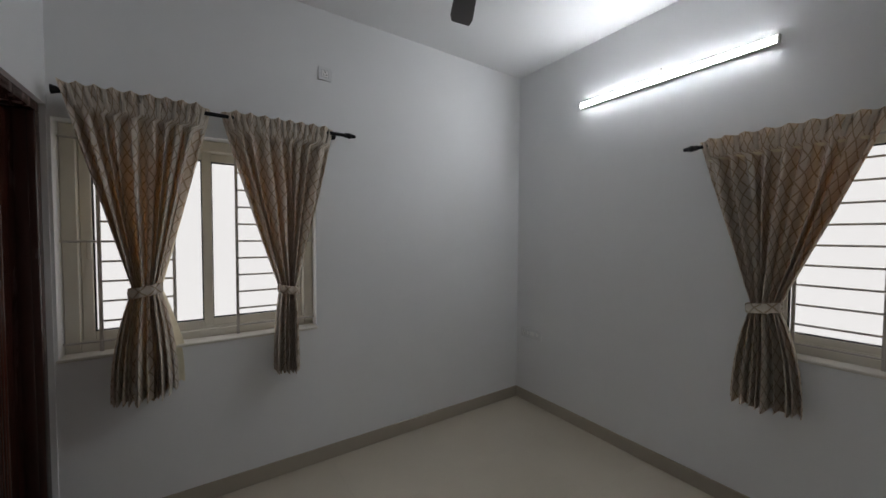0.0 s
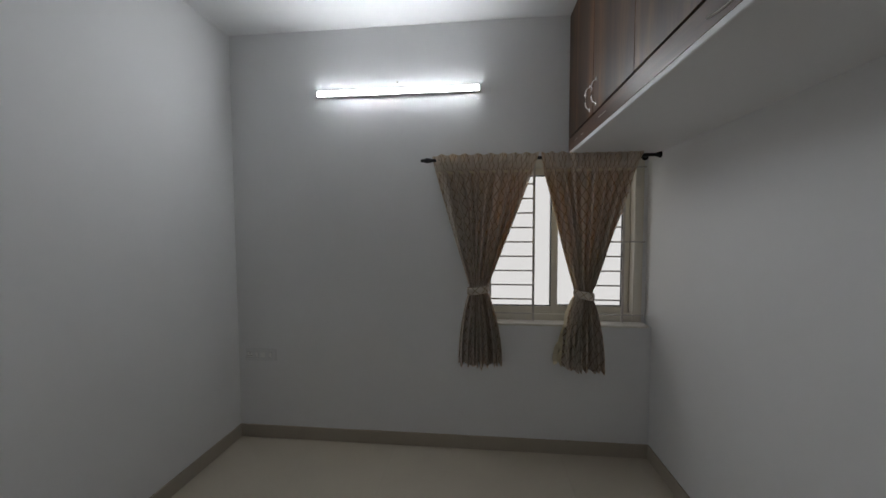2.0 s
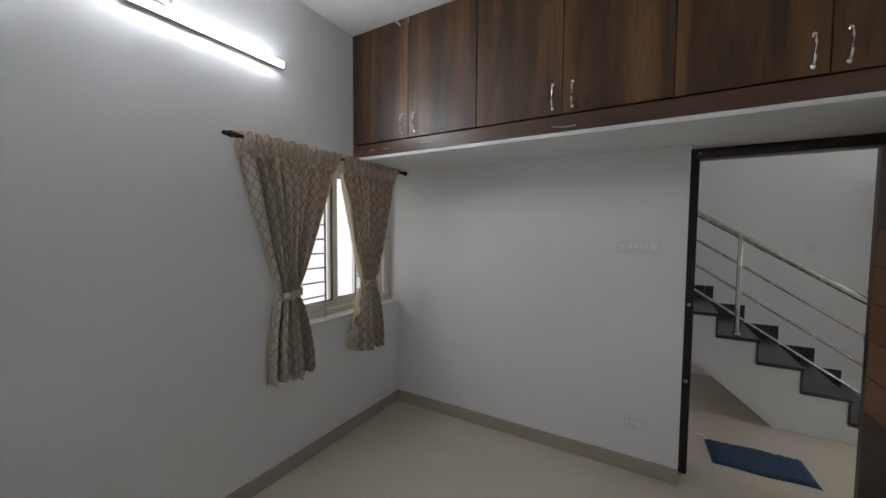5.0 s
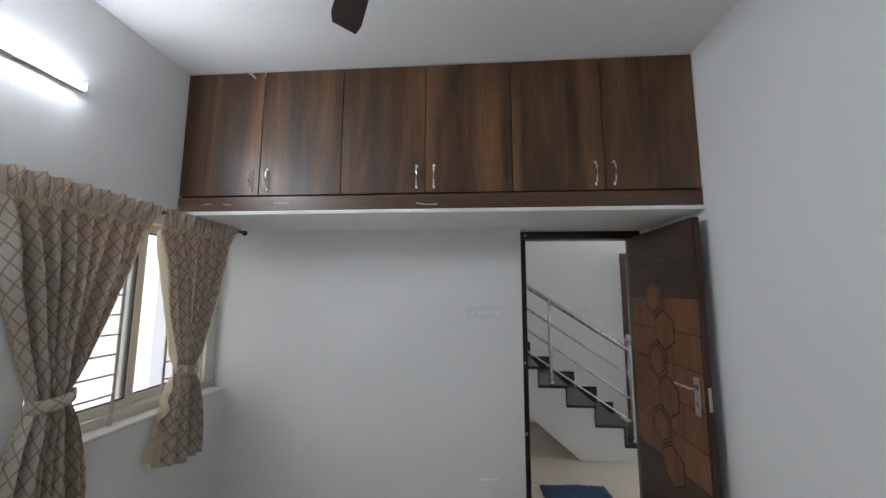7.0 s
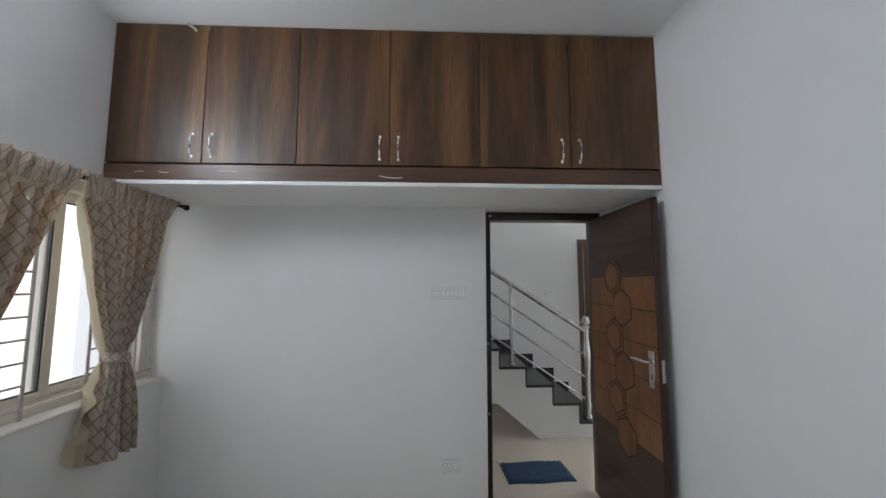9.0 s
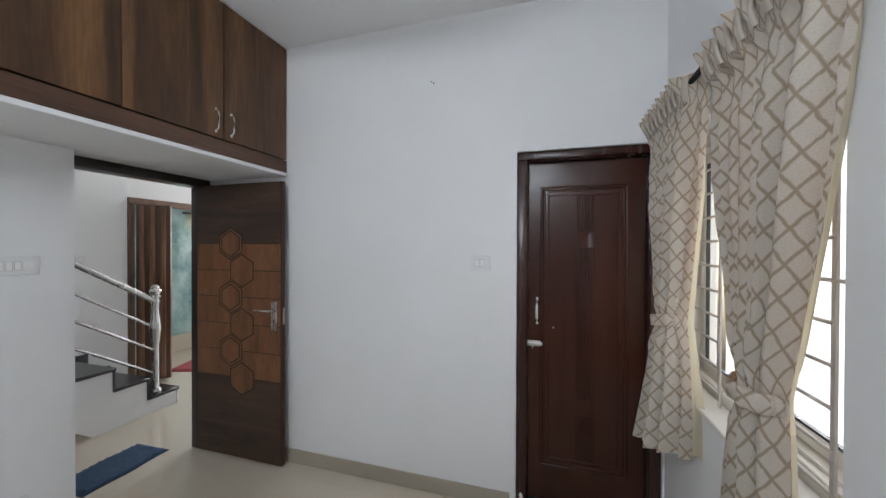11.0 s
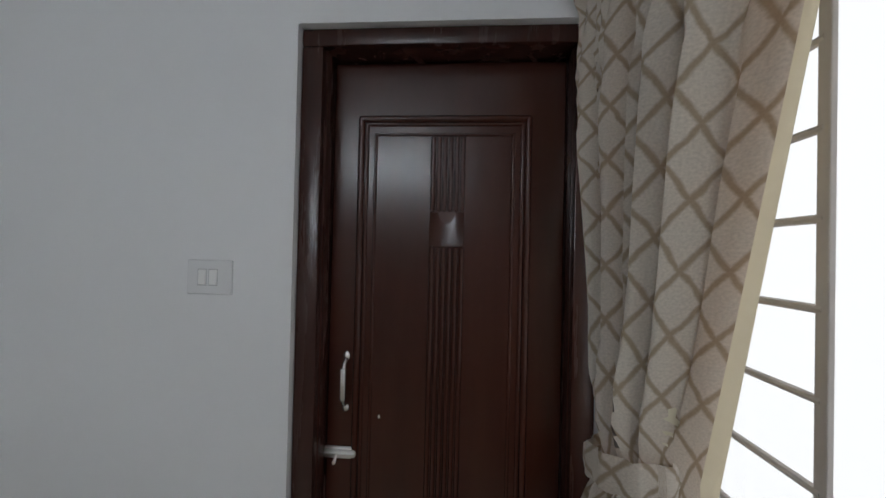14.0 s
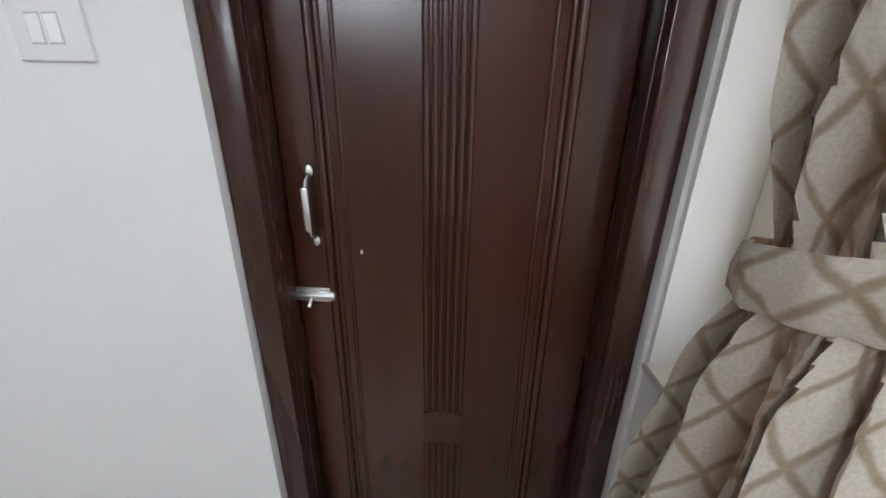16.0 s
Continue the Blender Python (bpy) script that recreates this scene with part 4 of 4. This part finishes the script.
structure("wall_far_sides", bm, TEAL, "teal painted side wall of the far room", "wall")
bm = B()
FWX = 5.98
box(bm, FWX, FWX + 0.1, -8.0, -5.95, 0.25, HH)
box(bm, FWX, FWX + 0.1, -5.32, -3.2, 0.25, HH)
box(bm, FWX, FWX + 0.1, -5.95, -5.32, 0.25, 0.95)
box(bm, FWX, FWX + 0.1, -5.95, -5.32, 2.05, HH)
structure("wall_far_east", bm, TEAL, "teal wall of the far room with pale cloudy patches", "wall")
bm = B()
box(bm, FWX - 0.02, FWX + 0.1, -8.0, -3.2, 0, 0.248)
structure("baseboard_far", bm, FLOOR, "tall beige tile skirting in the far room", "baseboard")
bm = B()
box(bm, 5.4, 6.08, -8.1, -3.1, HH, HH + 0.1)
structure("ceiling_far", bm, CEIL, "white ceiling of the far room", "ceiling")
bm = B()
bm.faces.new([bm.verts.new(p) for p in ((7.0, -8, 0.2), (7.0, -3.2, 0.2), (7.0, -3.2, 3.2), (7.0, -8, 3.2))])
structure("backdrop_far", bm, SKYGLOW, "bright daylight beyond the far window", "backdrop", 0)
mat_rug((5.18, -4.62, 0.0), (0.25, -0.9, 0), 0.75, 0.32, RED, "red woven mat on the far room floor")
fcur = thing("yellow_curtain", (FWX - 0.06, -5.3, 0.8), "yellow patterned curtain tied back at the far window", "curtain")
bm = B()
g = []
for j in range(31):
    v = j / 30
    z = 2.10 - 1.3 * v
    wd = 0.6 - 0.42 * math.sin(min(v / 0.6, 1) * math.pi / 2) if v < 0.6 else 0.18 + 0.16 * (v - 0.6) / 0.4
    g.append([bm.verts.new((FWX - 0.07 + 0.03 * math.cos(i / 40 * 44), -5.35 + 0.04 * v - wd * (i / 40 - 0.5), z)) for i in range(41)])
for j in range(30):
    for i in range(40):
        bm.faces.new((g[j][i], g[j][i + 1], g[j + 1][i + 1], g[j + 1][i]))
part("drape", bm, YELLOW, fcur, "", 80)
part("rod", rod(B(), (FWX - 0.07, -6.2, 2.085), (FWX - 0.07, -4.93, 2.085), 0.012), BLACK, fcur, "black rod")

# ---- floor tiles, nearest ones as pieces ----
TS = 0.6
tile_mesh = {}
for i in range(-1, 15):
    for j in range(-13, 2):
        x0, y0 = 0.03 + i * TS, 0.0 + j * TS
        if x0 < -0.6 or x0 + TS > 9.4 or y0 < -8.2 or y0 + TS > 1.2:
            continue
        if not tile_mesh:
            bm = B()
            box(bm, -TS / 2 + 0.0003, TS / 2 - 0.0003, -TS / 2 + 0.0003, TS / 2 - 0.0003, -0.004, 0.0)
            me = bpy.data.meshes.new("tile")
            bm.to_mesh(me)
            bm.free()
            me.materials.append(FLOOR)
            tile_mesh["tile"] = me
        ob = new("tile", tile_mesh["tile"])
        ob.location = (x0 + TS / 2, y0 + TS / 2, 0)
        ob.parent = bpy.data.objects["floor"]
